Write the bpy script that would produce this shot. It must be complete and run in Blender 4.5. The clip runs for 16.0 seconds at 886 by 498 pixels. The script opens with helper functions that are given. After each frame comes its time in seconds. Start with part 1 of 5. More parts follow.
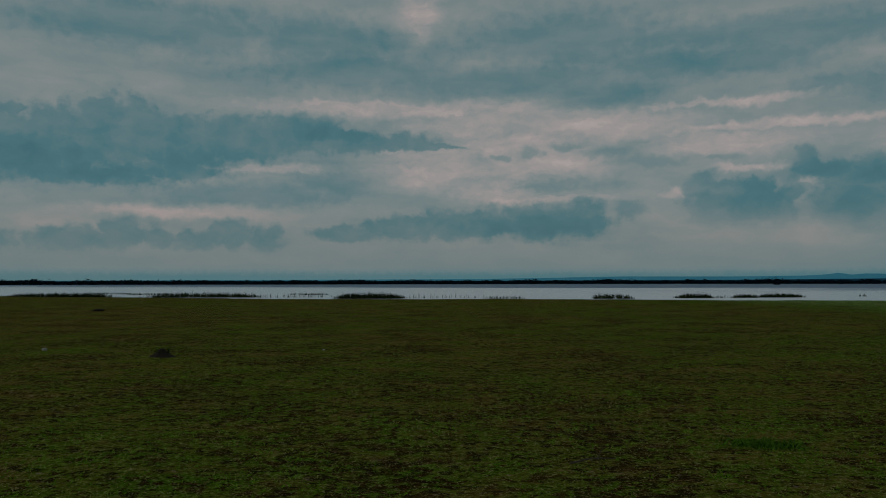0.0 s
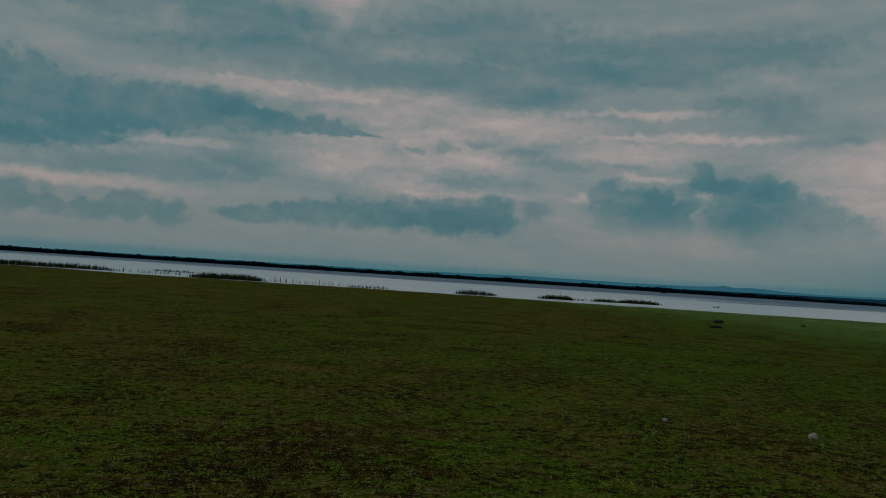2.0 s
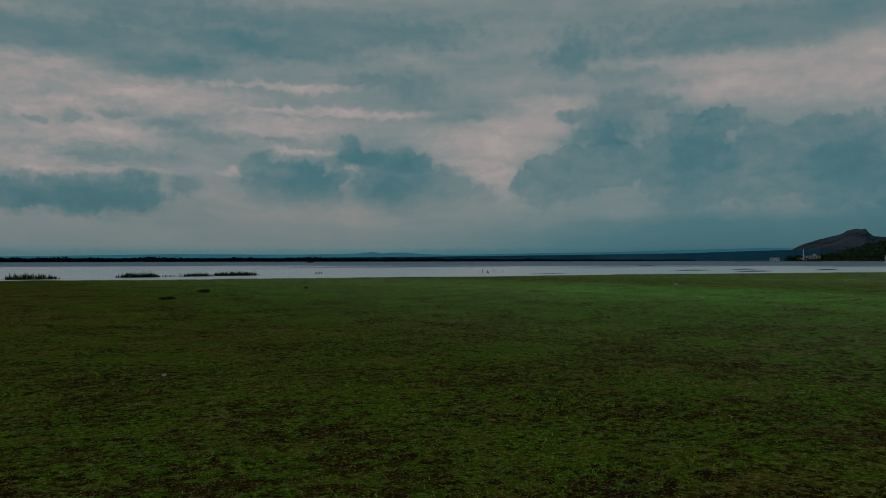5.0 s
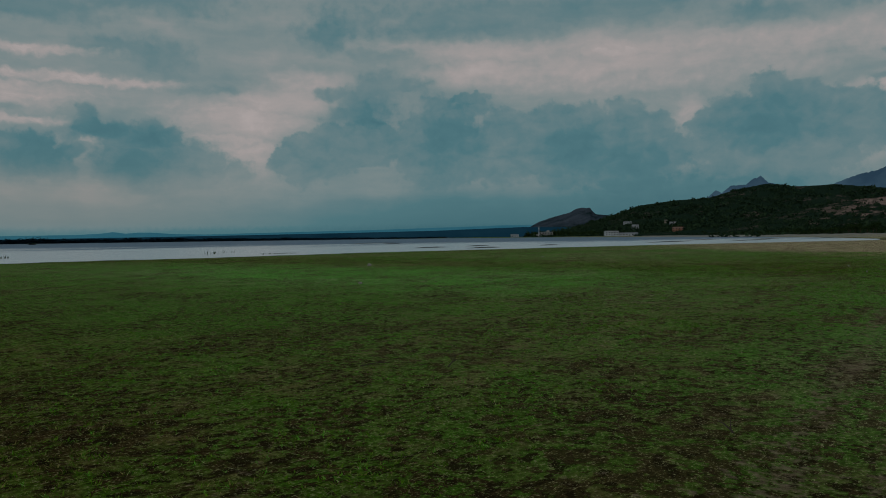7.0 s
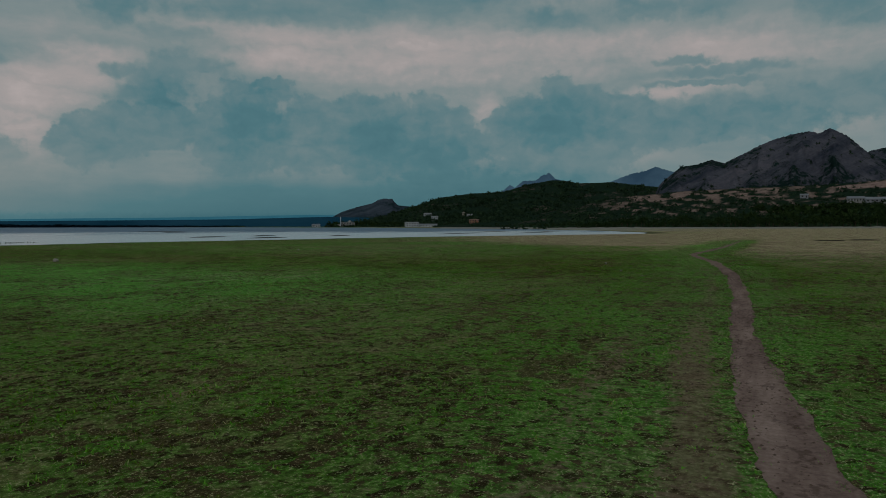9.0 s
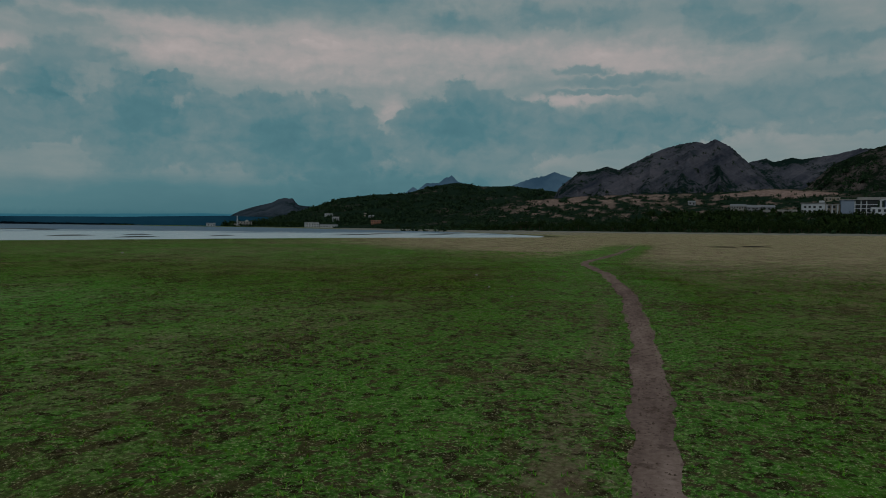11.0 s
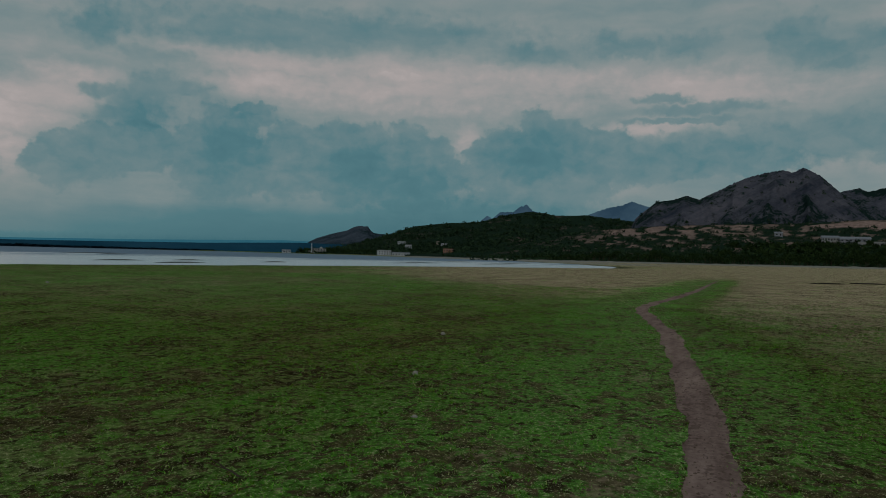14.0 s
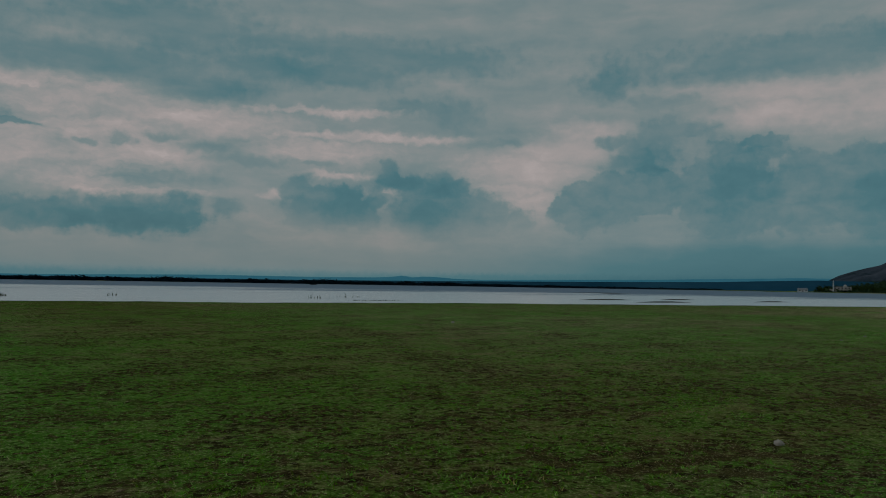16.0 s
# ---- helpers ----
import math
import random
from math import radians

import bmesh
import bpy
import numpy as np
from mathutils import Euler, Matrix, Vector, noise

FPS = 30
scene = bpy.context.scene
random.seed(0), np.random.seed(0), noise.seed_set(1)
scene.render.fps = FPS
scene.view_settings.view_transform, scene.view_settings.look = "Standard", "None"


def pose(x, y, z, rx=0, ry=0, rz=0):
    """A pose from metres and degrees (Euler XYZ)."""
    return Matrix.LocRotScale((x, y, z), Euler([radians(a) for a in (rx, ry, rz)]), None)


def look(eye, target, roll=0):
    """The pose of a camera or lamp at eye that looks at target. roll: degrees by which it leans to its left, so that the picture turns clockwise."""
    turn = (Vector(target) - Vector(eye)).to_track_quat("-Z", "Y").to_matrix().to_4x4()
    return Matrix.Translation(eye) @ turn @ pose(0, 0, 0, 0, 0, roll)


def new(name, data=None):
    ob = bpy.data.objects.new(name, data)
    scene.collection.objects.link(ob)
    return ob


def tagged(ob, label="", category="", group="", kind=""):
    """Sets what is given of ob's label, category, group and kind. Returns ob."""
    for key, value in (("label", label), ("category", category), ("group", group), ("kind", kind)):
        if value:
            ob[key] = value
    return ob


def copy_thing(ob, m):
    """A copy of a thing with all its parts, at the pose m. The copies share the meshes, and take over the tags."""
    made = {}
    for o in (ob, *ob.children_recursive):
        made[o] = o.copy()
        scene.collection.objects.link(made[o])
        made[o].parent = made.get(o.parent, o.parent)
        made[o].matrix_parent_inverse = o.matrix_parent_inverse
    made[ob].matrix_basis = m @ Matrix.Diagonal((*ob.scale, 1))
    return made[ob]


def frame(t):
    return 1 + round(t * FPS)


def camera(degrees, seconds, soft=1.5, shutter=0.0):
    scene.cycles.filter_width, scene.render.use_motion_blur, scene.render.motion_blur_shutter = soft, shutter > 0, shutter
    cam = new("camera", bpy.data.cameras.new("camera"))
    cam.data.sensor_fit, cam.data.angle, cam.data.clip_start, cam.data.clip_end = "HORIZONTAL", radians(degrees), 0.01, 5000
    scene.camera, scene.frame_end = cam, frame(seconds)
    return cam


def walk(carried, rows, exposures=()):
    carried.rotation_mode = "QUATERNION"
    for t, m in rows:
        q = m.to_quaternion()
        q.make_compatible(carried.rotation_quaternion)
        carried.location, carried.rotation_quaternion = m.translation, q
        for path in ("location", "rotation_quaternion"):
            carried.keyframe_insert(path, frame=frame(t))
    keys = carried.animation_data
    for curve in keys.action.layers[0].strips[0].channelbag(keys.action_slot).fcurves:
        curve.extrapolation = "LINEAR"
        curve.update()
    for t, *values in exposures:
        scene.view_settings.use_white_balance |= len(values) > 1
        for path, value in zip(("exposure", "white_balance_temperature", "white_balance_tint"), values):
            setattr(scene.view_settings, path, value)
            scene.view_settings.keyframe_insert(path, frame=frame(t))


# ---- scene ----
# ---- camera ----
cam = camera(61.93, 16.0, soft=1.0)
# seconds, x, y, heading, tilt, lean; the rider keeps an eye height of 1.8 m
PATH = [
    (0.0, -0.00, -0.00, -0.00, 2.63, 0.08),
    (0.5, 1.78, 0.47, -2.81, 2.16, -1.26),
    (1.0, 3.46, 0.84, -5.09, 2.06, -2.28),
    (1.5, 5.30, 1.34, -7.04, 2.12, -3.75),
    (2.0, 6.71, 1.76, -7.31, 2.16, -3.67),
    (2.5, 8.62, 1.99, -7.45, 2.25, -2.77),
    (3.0, 10.69, 2.36, -9.28, 2.21, -0.69),
    (3.5, 12.71, 2.76, -14.27, 1.97, 0.38),
    (4.0, 14.61, 3.12, -21.26, 1.67, 0.91),
    (4.5, 16.37, 3.46, -27.82, 1.17, 0.76),
    (5.0, 18.26, 3.69, -33.50, 0.87, 0.08),
    (5.5, 20.15, 3.95, -38.82, 0.62, 0.04),
    (6.0, 22.04, 4.24, -43.54, 0.12, 0.23),
    (6.5, 23.94, 4.52, -47.86, -0.45, 0.51),
    (7.0, 25.87, 4.76, -51.98, -0.93, 0.75),
    (7.5, 27.86, 4.93, -56.11, -1.16, 0.81),
    (8.0, 29.88, 5.04, -60.32, -1.36, 0.58),
    (8.5, 31.76, 5.13, -64.01, -1.37, 0.09),
    (9.0, 33.73, 5.28, -67.10, -1.80, 0.03),
    (9.5, 35.80, 5.43, -70.00, -2.15, 0.02),
    (10.0, 37.80, 5.54, -72.33, -2.12, -0.11),
    (10.5, 39.72, 5.58, -73.74, -1.91, -0.41),
    (11.0, 41.59, 5.58, -74.60, -1.63, -0.77),
    (11.5, 43.43, 5.58, -75.23, -1.39, -1.10),
    (12.0, 45.30, 5.63, -76.00, -1.31, -1.29),
    (12.5, 47.18, 5.70, -76.94, -1.45, -1.56),
    (13.0, 49.17, 5.71, -76.92, -1.51, -1.53),
    (13.5, 51.30, 5.74, -74.61, -0.55, -1.43),
    (14.0, 53.43, 5.78, -68.83, 0.50, -1.44),
    (14.5, 55.53, 5.96, -61.13, 1.10, -1.62),
    (15.0, 57.52, 6.13, -52.81, 1.57, -1.72),
    (15.5, 59.50, 6.19, -42.27, 1.86, -1.81),
    (16.0, 61.29, 6.35, -30.72, 2.77, -0.91),
]
EYE = 1.8
walk(cam, [(t, pose(x, y, EYE, 90 + tilt, lean, turn)) for t, x, y, turn, tilt, lean in PATH],
     exposures=[(0.0, 0.13), (5.0, 0.14), (8.0, 0.25), (9.0, 0.25), (9.6, 0.35), (12.0, 0.27), (12.5, 0.26), (13.0, 0.36), (13.5, 0.36), (14.2, 0.28), (16.0, 0.17)])

# ---- sky and sun ----
# an overcast sky in degrees: bearing, height, half width and half height of the heaps, slabs, shades and gaps of its clouds
CLOUD_WEST = [
    (-36.0, 8.51, 4.34, 1.93), (-30.8, 9.25, 3.58, 2.3), (-27.5, 9.7, 3.83, 2.38), (-23.7, 10.63, 3.15, 2.44), (-19.7, 10.27, 4.11, 2.11),
    (-15.3, 10.76, 3.9, 1.66), (-11.1, 11.27, 3.62, 1.39), (-7.6, 10.95, 3.25, 0.89), (-3.7, 10.84, 3.52, 0.64), (-0.8, 10.43, 2.21, 0.26),
    (-31.0, 11.74, 1.3, 0.37), (-26.7, 7.59, 5.63, 0.66), (-20.4, 8.35, 4.26, 0.69), (-25.2, 12.37, 1.09, 0.54),
]
HEAP_LOW = [
    (-33.2, 2.83, 2.77, 1.32), (-26.6, 3.01, 2.98, 0.86), (-23.6, 3.53, 1.33, 1.13), (-21.1, 3.42, 1.45, 0.82), (-18.6, 3.18, 1.78, 0.75),
    (-16.2, 3.64, 1.82, 0.93), (-13.5, 3.47, 1.45, 0.94), (-7.2, 3.71, 2.59, 0.65), (-3.2, 4.21, 3.5, 0.96), (0.7, 4.43, 2.64, 1.14),
    (3.3, 4.68, 2.41, 1.22), (6.8, 5.0, 2.86, 1.17), (10.9, 5.28, 1.78, 1.12), (8.8, 4.36, 3.86, 1.13),
]
HEAP_MIDDLE = [
    (19.6, 6.85, 1.16, 1.18), (21.2, 6.55, 1.26, 0.93), (22.9, 6.41, 1.53, 1.15), (21.2, 5.4, 3.14, 1.36), (24.0, 5.45, 1.71, 1.2),
    (26.3, 8.18, 0.86, 1.11), (27.9, 7.69, 1.65, 0.73), (30.4, 7.89, 1.23, 0.78), (32.1, 7.46, 1.14, 0.78), (29.8, 7.15, 2.62, 0.78),
    (30.7, 5.51, 3.94, 1.74), (33.8, 5.29, 2.19, 1.74), (29.0, 4.85, 2.62, 1.48), (36.0, 4.5, 1.75, 1.31), (25.5, 6.54, 0.95, 0.86),
]
BANK_NORTH = [
    (39.7, 5.9, 1.3, 0.95), (41.6, 5.87, 2.37, 1.94), (44.2, 6.89, 2.54, 1.92), (46.5, 7.26, 2.92, 1.69), (51.8, 8.5, 2.46, 2.37),
    (51.8, 6.65, 3.96, 2.88), (56.8, 7.94, 1.93, 1.82), (56.6, 6.44, 3.34, 2.6), (59.5, 8.23, 1.28, 1.55), (61.4, 8.09, 2.06, 1.98),
    (61.6, 6.17, 3.42, 2.68),
]
BANK_EAST = [
    (62.3, 8.02, 2.53, 1.96), (59.9, 7.58, 2.61, 2.05), (65.7, 8.14, 1.92, 1.96), (68.0, 7.69, 1.65, 1.54), (69.3, 6.27, 1.73, 1.29),
    (66.0, 5.86, 4.36, 2.59), (72.1, 7.93, 1.46, 1.44), (73.8, 8.31, 2.33, 1.89), (76.0, 9.28, 2.0, 1.99), (78.2, 8.79, 2.46, 1.73),
    (80.8, 8.47, 2.4, 1.55), (76.3, 6.14, 6.24, 2.74), (84.0, 7.11, 4.24, 1.37), (89.9, 7.38, 5.3, 1.39), (54.3, 10.63, 1.95, 0.41),
]
SLAB_EAST = [
    (89.4, 8.09, 7.46, 1.42), (97.8, 8.77, 8.35, 1.67), (105.3, 9.22, 6.75, 1.49), (88.1, 11.11, 4.4, 0.45), (85.3, 11.91, 1.92, 0.29),
    (86.4, 10.3, 4.66, 0.25), (102.6, 7.25, 5.67, 0.46),
]
PUFF_HIGH = [
    (43.6, 15.26, 1.92, 1.38), (45.5, 15.96, 2.53, 0.88), (47.0, 13.66, 2.5, 0.49), (31.5, 13.09, 1.76, 1.0), (30.7, 12.49, 1.14, 0.34),
    (34.9, 11.02, 2.02, 0.34), (16.0, 9.0, 2.8, 0.33), (20.7, 8.89, 1.09, 0.21), (6.9, 9.99, 0.91, 0.34), (9.6, 10.48, 1.25, 0.23),
    (4.5, 9.67, 0.67, 0.19),
]
PUFF_NORTH = [
    (46.3, 10.41, 1.88, 1.16), (47.2, 11.4, 1.66, 1.03), (49.2, 11.62, 2.04, 0.57), (45.3, 9.19, 2.32, 0.84), (43.8, 10.8, 1.53, 0.33),
    (54.7, 9.94, 1.53, 0.48), (14.1, 5.43, 0.94, 0.58),
]
PUFF_EAST = [
    (86.5, 15.73, 2.45, 0.71), (82.6, 15.45, 2.07, 0.64), (80.9, 16.4, 1.13, 0.56), (93.9, 15.85, 1.83, 1.15), (95.3, 14.63, 1.76, 0.85),
    (96.9, 13.62, 1.39, 0.54), (98.9, 15.08, 1.65, 0.71), (102.3, 12.66, 1.42, 0.82), (104.9, 13.05, 1.56, 0.33), (106.9, 14.97, 1.3, 0.7),
    (74.4, 15.62, 0.78, 0.56),
]
SHADE_HIGH = [
    (5.2, 15.12, 10.02, 1.42), (-5.9, 15.95, 7.86, 1.32), (12.1, 14.11, 4.23, 0.82), (19.9, 15.79, 9.37, 0.86), (-21.4, 18.27, 9.22, 1.59),
    (-9.8, 18.24, 5.6, 1.44), (21.9, 17.78, 9.54, 0.76), (9.5, 18.23, 7.32, 1.8), (28.3, 13.4, 3.09, 0.6), (-8.0, 7.94, 3.02, 1.03),
    (-15.2, 6.62, 6.13, 0.76), (9.0, 7.6, 4.29, 0.6), (12.9, 9.82, 2.1, 0.34), (57.0, 16.12, 9.59, 1.27), (27.2, 17.04, 8.64, 1.05),
    (60.4, 16.26, 12.79, 1.35), (75.0, 15.2, 3.77, 0.63),
]
SHADE_CORE = [
    (-29.1, 8.68, 3.37, 0.98), (-18.1, 9.13, 3.19, 0.66), (-8.9, 11.42, 2.59, 0.51), (-25.7, 7.97, 4.3, 0.63), (7.3, 4.38, 3.89, 0.7),
    (52.6, 7.64, 1.96, 1.96), (62.3, 6.51, 2.36, 1.52), (23.1, 5.86, 1.7, 1.03), (43.4, 15.18, 1.45, 1.05), (27.2, 7.64, 1.3, 0.6),
    (30.7, 7.46, 1.58, 0.52), (29.4, 5.06, 1.75, 0.87), (46.7, 9.35, 1.67, 0.84), (75.7, 7.83, 2.51, 1.34), (66.5, 5.21, 3.05, 1.3),
    (75.1, 3.19, 3.79, 0.86), (67.8, 3.47, 5.22, 1.3),
]
GAP_WIDE = [
    (-2.2, 20.08, 1.16, 1.59), (-4.1, 13.22, 8.31, 0.55), (1.6, 12.01, 3.97, 0.85), (-0.6, 8.79, 3.96, 1.13), (7.3, 9.35, 4.33, 2.14),
    (4.7, 7.11, 3.06, 0.69), (12.5, 11.93, 5.05, 0.92), (20.9, 10.01, 4.23, 0.81), (-20.4, 5.25, 4.25, 0.33), (36.2, 6.5, 2.19, 1.04),
    (36.8, 8.65, 4.37, 1.2), (39.9, 10.4, 3.47, 1.02), (4.4, 13.29, 4.37, 0.58), (5.8, 10.66, 4.48, 0.83), (54.8, 13.88, 9.13, 0.78),
    (68.2, 13.01, 11.13, 1.64), (70.6, 9.01, 1.12, 0.93), (85.1, 9.83, 3.42, 0.63), (87.7, 12.52, 6.93, 1.06), (36.8, 6.42, 2.07, 1.53),
    (41.5, 11.16, 2.23, 1.0), (56.1, 12.53, 4.27, 0.82),
]
GAP_THIN = [
    (-6.3, 13.56, 4.8, 0.25), (0.3, 13.08, 2.65, 0.25), (-13.6, 8.65, 3.75, 0.25), (7.3, 6.46, 3.89, 0.26), (5.1, 7.67, 2.19, 0.3),
    (3.8, 10.06, 1.32, 0.69), (7.7, 9.34, 2.6, 0.43), (21.4, 12.97, 4.99, 0.24), (26.2, 11.28, 5.34, 0.27), (22.4, 8.18, 2.26, 0.2),
    (18.9, 6.65, 1.58, 0.25), (-4.1, 10.28, 1.76, 0.21), (23.8, 11.17, 6.38, 0.25), (26.3, 7.07, 1.38, 0.17), (69.1, 8.4, 0.52, 0.42),
    (63.4, 8.87, 0.52, 0.34), (36.1, 7.52, 2.05, 0.38), (46.1, 8.47, 1.19, 0.2), (67.3, 13.44, 7.77, 0.33),
]


class Nodes:
    """A thin writer of shader nodes."""

    def __init__(self, tree):
        self.tree = tree
        tree.nodes.clear()

    def add(self, kind, inputs=()):
        node = self.tree.nodes.new(kind)
        for key, value in (inputs.items() if isinstance(inputs, dict) else enumerate(inputs)):
            self.put(node.inputs[key], value)
        return node

    def put(self, socket, value):
        if isinstance(value, bpy.types.NodeSocket):
            self.tree.links.new(value, socket)
        else:
            socket.default_value = value

    def math(self, op, *values):
        node = self.add("ShaderNodeMath", values)
        node.operation = op
        return node.outputs[0]

    def vec(self, op, *values):
        node = self.tree.nodes.new("ShaderNodeVectorMath")
        node.operation = op
        for socket, value in zip(node.inputs, values):
            self.put(socket, value)
        return node.outputs["Value"] if op == "LENGTH" else node.outputs["Vector"]

    def noise(self, vector, scale, detail=4.0, rough=0.55, distortion=0.0, out="Fac"):
        return self.add("ShaderNodeTexNoise", {"Vector": vector, "Scale": scale, "Detail": detail, "Roughness": rough,
                                               "Distortion": distortion}).outputs[out]

    def ramp(self, fac, stops, mode="LINEAR"):
        node = self.add("ShaderNodeValToRGB", [fac])
        node.color_ramp.interpolation = mode
        points = node.color_ramp.elements
        while len(points) < len(stops):
            points.new(0.5)
        for point, (at, colour) in zip(points, stops):
            point.position = at
            point.color = (*colour, 1) if isinstance(colour, tuple) else (colour, colour, colour, 1)
        return node.outputs["Color"]

    def mix(self, fac, a, b, mode="MIX"):
        node = self.add("ShaderNodeMix")
        node.data_type, node.blend_type = "RGBA", mode
        for socket, value in ((node.inputs[0], fac), (node.inputs[6], a), (node.inputs[7], b)):
            self.put(socket, (*value, 1) if isinstance(value, tuple) else value)
        return node.outputs[2]

    def smooth(self, value, low, high, to_low=0.0, to_high=1.0):
        node = self.add("ShaderNodeMapRange", (value, low, high, to_low, to_high))
        node.interpolation_type = "SMOOTHSTEP"
        return node.outputs[0]


SUN_BEARING, SUN_HEIGHT = 262.0, 34.0


def build_sky():
    world = bpy.data.worlds.new("overcast_sky")
    scene.world = world
    world.use_nodes = True
    n = Nodes(world.node_tree)
    way = n.add("ShaderNodeTexCoord").outputs["Generated"]
    x, y, z = n.add("ShaderNodeSeparateXYZ", [way]).outputs
    bearing = n.math("MULTIPLY", n.math("ARCTAN2", x, y), 180 / math.pi)
    height = n.math("MULTIPLY", n.math("ARCSINE", z), 180 / math.pi)
    flat = n.add("ShaderNodeCombineXYZ", [bearing, height, 0.0]).outputs[0]
    # the shapes are bent by slow drifts and by curls like those of cauliflower
    def warp(source, scale, detail, across, up):
        off = n.vec("SUBTRACT", n.noise(source, scale, detail, 0.5, out="Color"), (0.5, 0.5, 0.5))
        return n.vec("MULTIPLY_ADD", off, (across, up, 0.0), flat)

    swayed = warp(n.vec("MULTIPLY", flat, (0.6, 1.0, 1.0)), 0.42, 2.0, 2.4, 1.1)
    curled = n.vec("ADD", swayed, n.vec("SUBTRACT", warp(n.vec("MULTIPLY", flat, (0.85, 1.0, 1.0)), 1.5, 4.0, 1.0, 0.8), flat))
    cells = n.add("ShaderNodeTexVoronoi", {"Vector": curled, "Scale": 1.1})
    cells.voronoi_dimensions, cells.feature = "2D", "SMOOTH_F1"
    lobes = n.math("SUBTRACT", cells.outputs["Distance"], 0.40)
    fray = n.math("SUBTRACT", n.noise(flat, 2.2, 5.0, 0.6), 0.5)

    def shapes(groups, rough, soft, weight, base=None):
        """The union of the ellipses in these groups: lobed edges, and a foot that thins out between two heights."""
        best, at = None, curled
        for k, (a, h, wide, tall) in enumerate(item for group in groups for item in group):
            if k % 6 == 5:   # taken up once the shapes so far are reckoned: keeps the shader small in memory
                step = n.add("ShaderNodeVectorMath", [curled])
                step.operation = "SCALE"
                n.put(step.inputs["Scale"], n.math("MULTIPLY_ADD", best, 1e-7, 1.0))
                at = step.outputs["Vector"]
            off = n.vec("LENGTH", n.vec("MULTIPLY_ADD", at, (1 / wide, 1 / tall, 0.0), (-a / wide, -h / tall, 0.0)))
            best = off if best is None else n.math("MINIMUM", best, off)
        edge = n.math("MULTIPLY_ADD", lobes, rough, n.math("MULTIPLY_ADD", fray, rough * 1.1, best))
        mask = n.math("ADD", n.smooth(edge, 1 + soft, 1 - soft, 0.0, weight * 0.55), n.smooth(edge, 1.15 + soft * 1.6, 0.75 - soft * 0.5, 0.0, weight * 0.45))
        return n.math("MULTIPLY", mask, n.smooth(height, *base)) if base else mask

    streaks = n.noise(n.vec("MULTIPLY", swayed, (0.16, 0.85, 1.0)), 0.55, 4.0, 0.5)
    mottle = n.noise(n.vec("MULTIPLY", curled, (0.55, 0.9, 1.0)), 0.55, 4.0, 0.5)
    billow = n.math("SUBTRACT", n.noise(n.vec("MULTIPLY", curled, (0.7, 1.0, 1.0)), 0.9, 4.0, 0.5), 0.5)
    wisps = n.math("SUBTRACT", n.noise(n.vec("MULTIPLY", curled, (0.45, 1.3, 1.0)), 1.2, 5.0, 0.6), 0.5)
    tone = n.math("MULTIPLY_ADD", streaks, 0.34, n.math("MULTIPLY_ADD", mottle, 0.16, 0.245))
    tone = n.math("SUBTRACT", tone, shapes((SHADE_HIGH,), 0.7, 0.55, 0.125))
    gap = n.math("MAXIMUM", shapes((GAP_WIDE,), 0.5, 0.85, 0.20), shapes((GAP_THIN,), 1.0, 0.75, 0.22))
    tone = n.math("ADD", tone, n.math("MULTIPLY", gap, n.math("MULTIPLY_ADD", wisps, n.smooth(bearing, 24.0, 42.0, 1.6, 0.5), 1.0)))
    tone = n.math("MULTIPLY_ADD", wisps, 0.06, tone)

    def lay(tone, mask, level):
        """Cloud of that tone laid over the sky behind it."""
        inside = n.math("MULTIPLY_ADD", billow, 0.28, level)
        return n.math("ADD", n.math("MULTIPLY", tone, n.math("SUBTRACT", 1.0, mask)), n.math("MULTIPLY", inside, mask))

    tone = lay(tone, shapes((SLAB_EAST,), 0.6, 0.35, 0.74), 0.345)
    tone = lay(tone, shapes((BANK_NORTH, BANK_EAST), 0.42, 0.12, 0.84, (1.6, 6.4)), 0.335)
    tone = lay(tone, shapes((PUFF_NORTH, PUFF_EAST), 0.8, 0.50, 0.64), 0.31)
    tone = lay(tone, shapes((PUFF_HIGH,), 0.9, 0.60, 0.50), 0.33)
    tone = lay(tone, shapes((CLOUD_WEST,), 0.55, 0.24, 0.80), 0.295)
    tone = lay(tone, shapes((HEAP_LOW,), 0.5, 0.26, 0.74, (0.6, 3.4)), 0.27)
    tone = lay(tone, shapes((HEAP_MIDDLE,), 0.5, 0.22, 0.72, (2.8, 6.6)), 0.285)
    tone = n.math("SUBTRACT", tone, shapes((SHADE_CORE,), 0.5, 0.75, 0.10))
    # thick air close to the horizon evens the clouds out; a veil of rain hangs over the far hills
    low = n.smooth(height, 4.2, 0.8, 0.0, 0.75)
    east = n.smooth(bearing, 26.0, 62.0)
    tone = n.math("ADD", n.math("MULTIPLY", tone, n.math("SUBTRACT", 1.0, low)), n.math("MULTIPLY", low, n.math("MULTIPLY_ADD", east, -0.12, 0.395)))
    veil = n.vec("LENGTH", n.vec("MULTIPLY_ADD", flat, (1 / 32, 1 / 4.0, 0.0), (-63 / 32, -1.2 / 4.0, 0.0)))
    tone = n.math("SUBTRACT", tone, n.smooth(veil, 1.25, 0.1, 0.0, 0.18))
    tone = n.math("SUBTRACT", tone, n.smooth(n.math("MULTIPLY_ADD", fray, 0.5, height), 1.15, 0.45, 0.0, 0.12))
    colour = n.ramp(tone, [(0.0, (0.022, 0.085, 0.112)), (0.28, (0.062, 0.146, 0.168)), (0.50, (0.164, 0.206, 0.210)),
                           (0.72, (0.294, 0.270, 0.265)), (1.0, (0.475, 0.40, 0.39))])
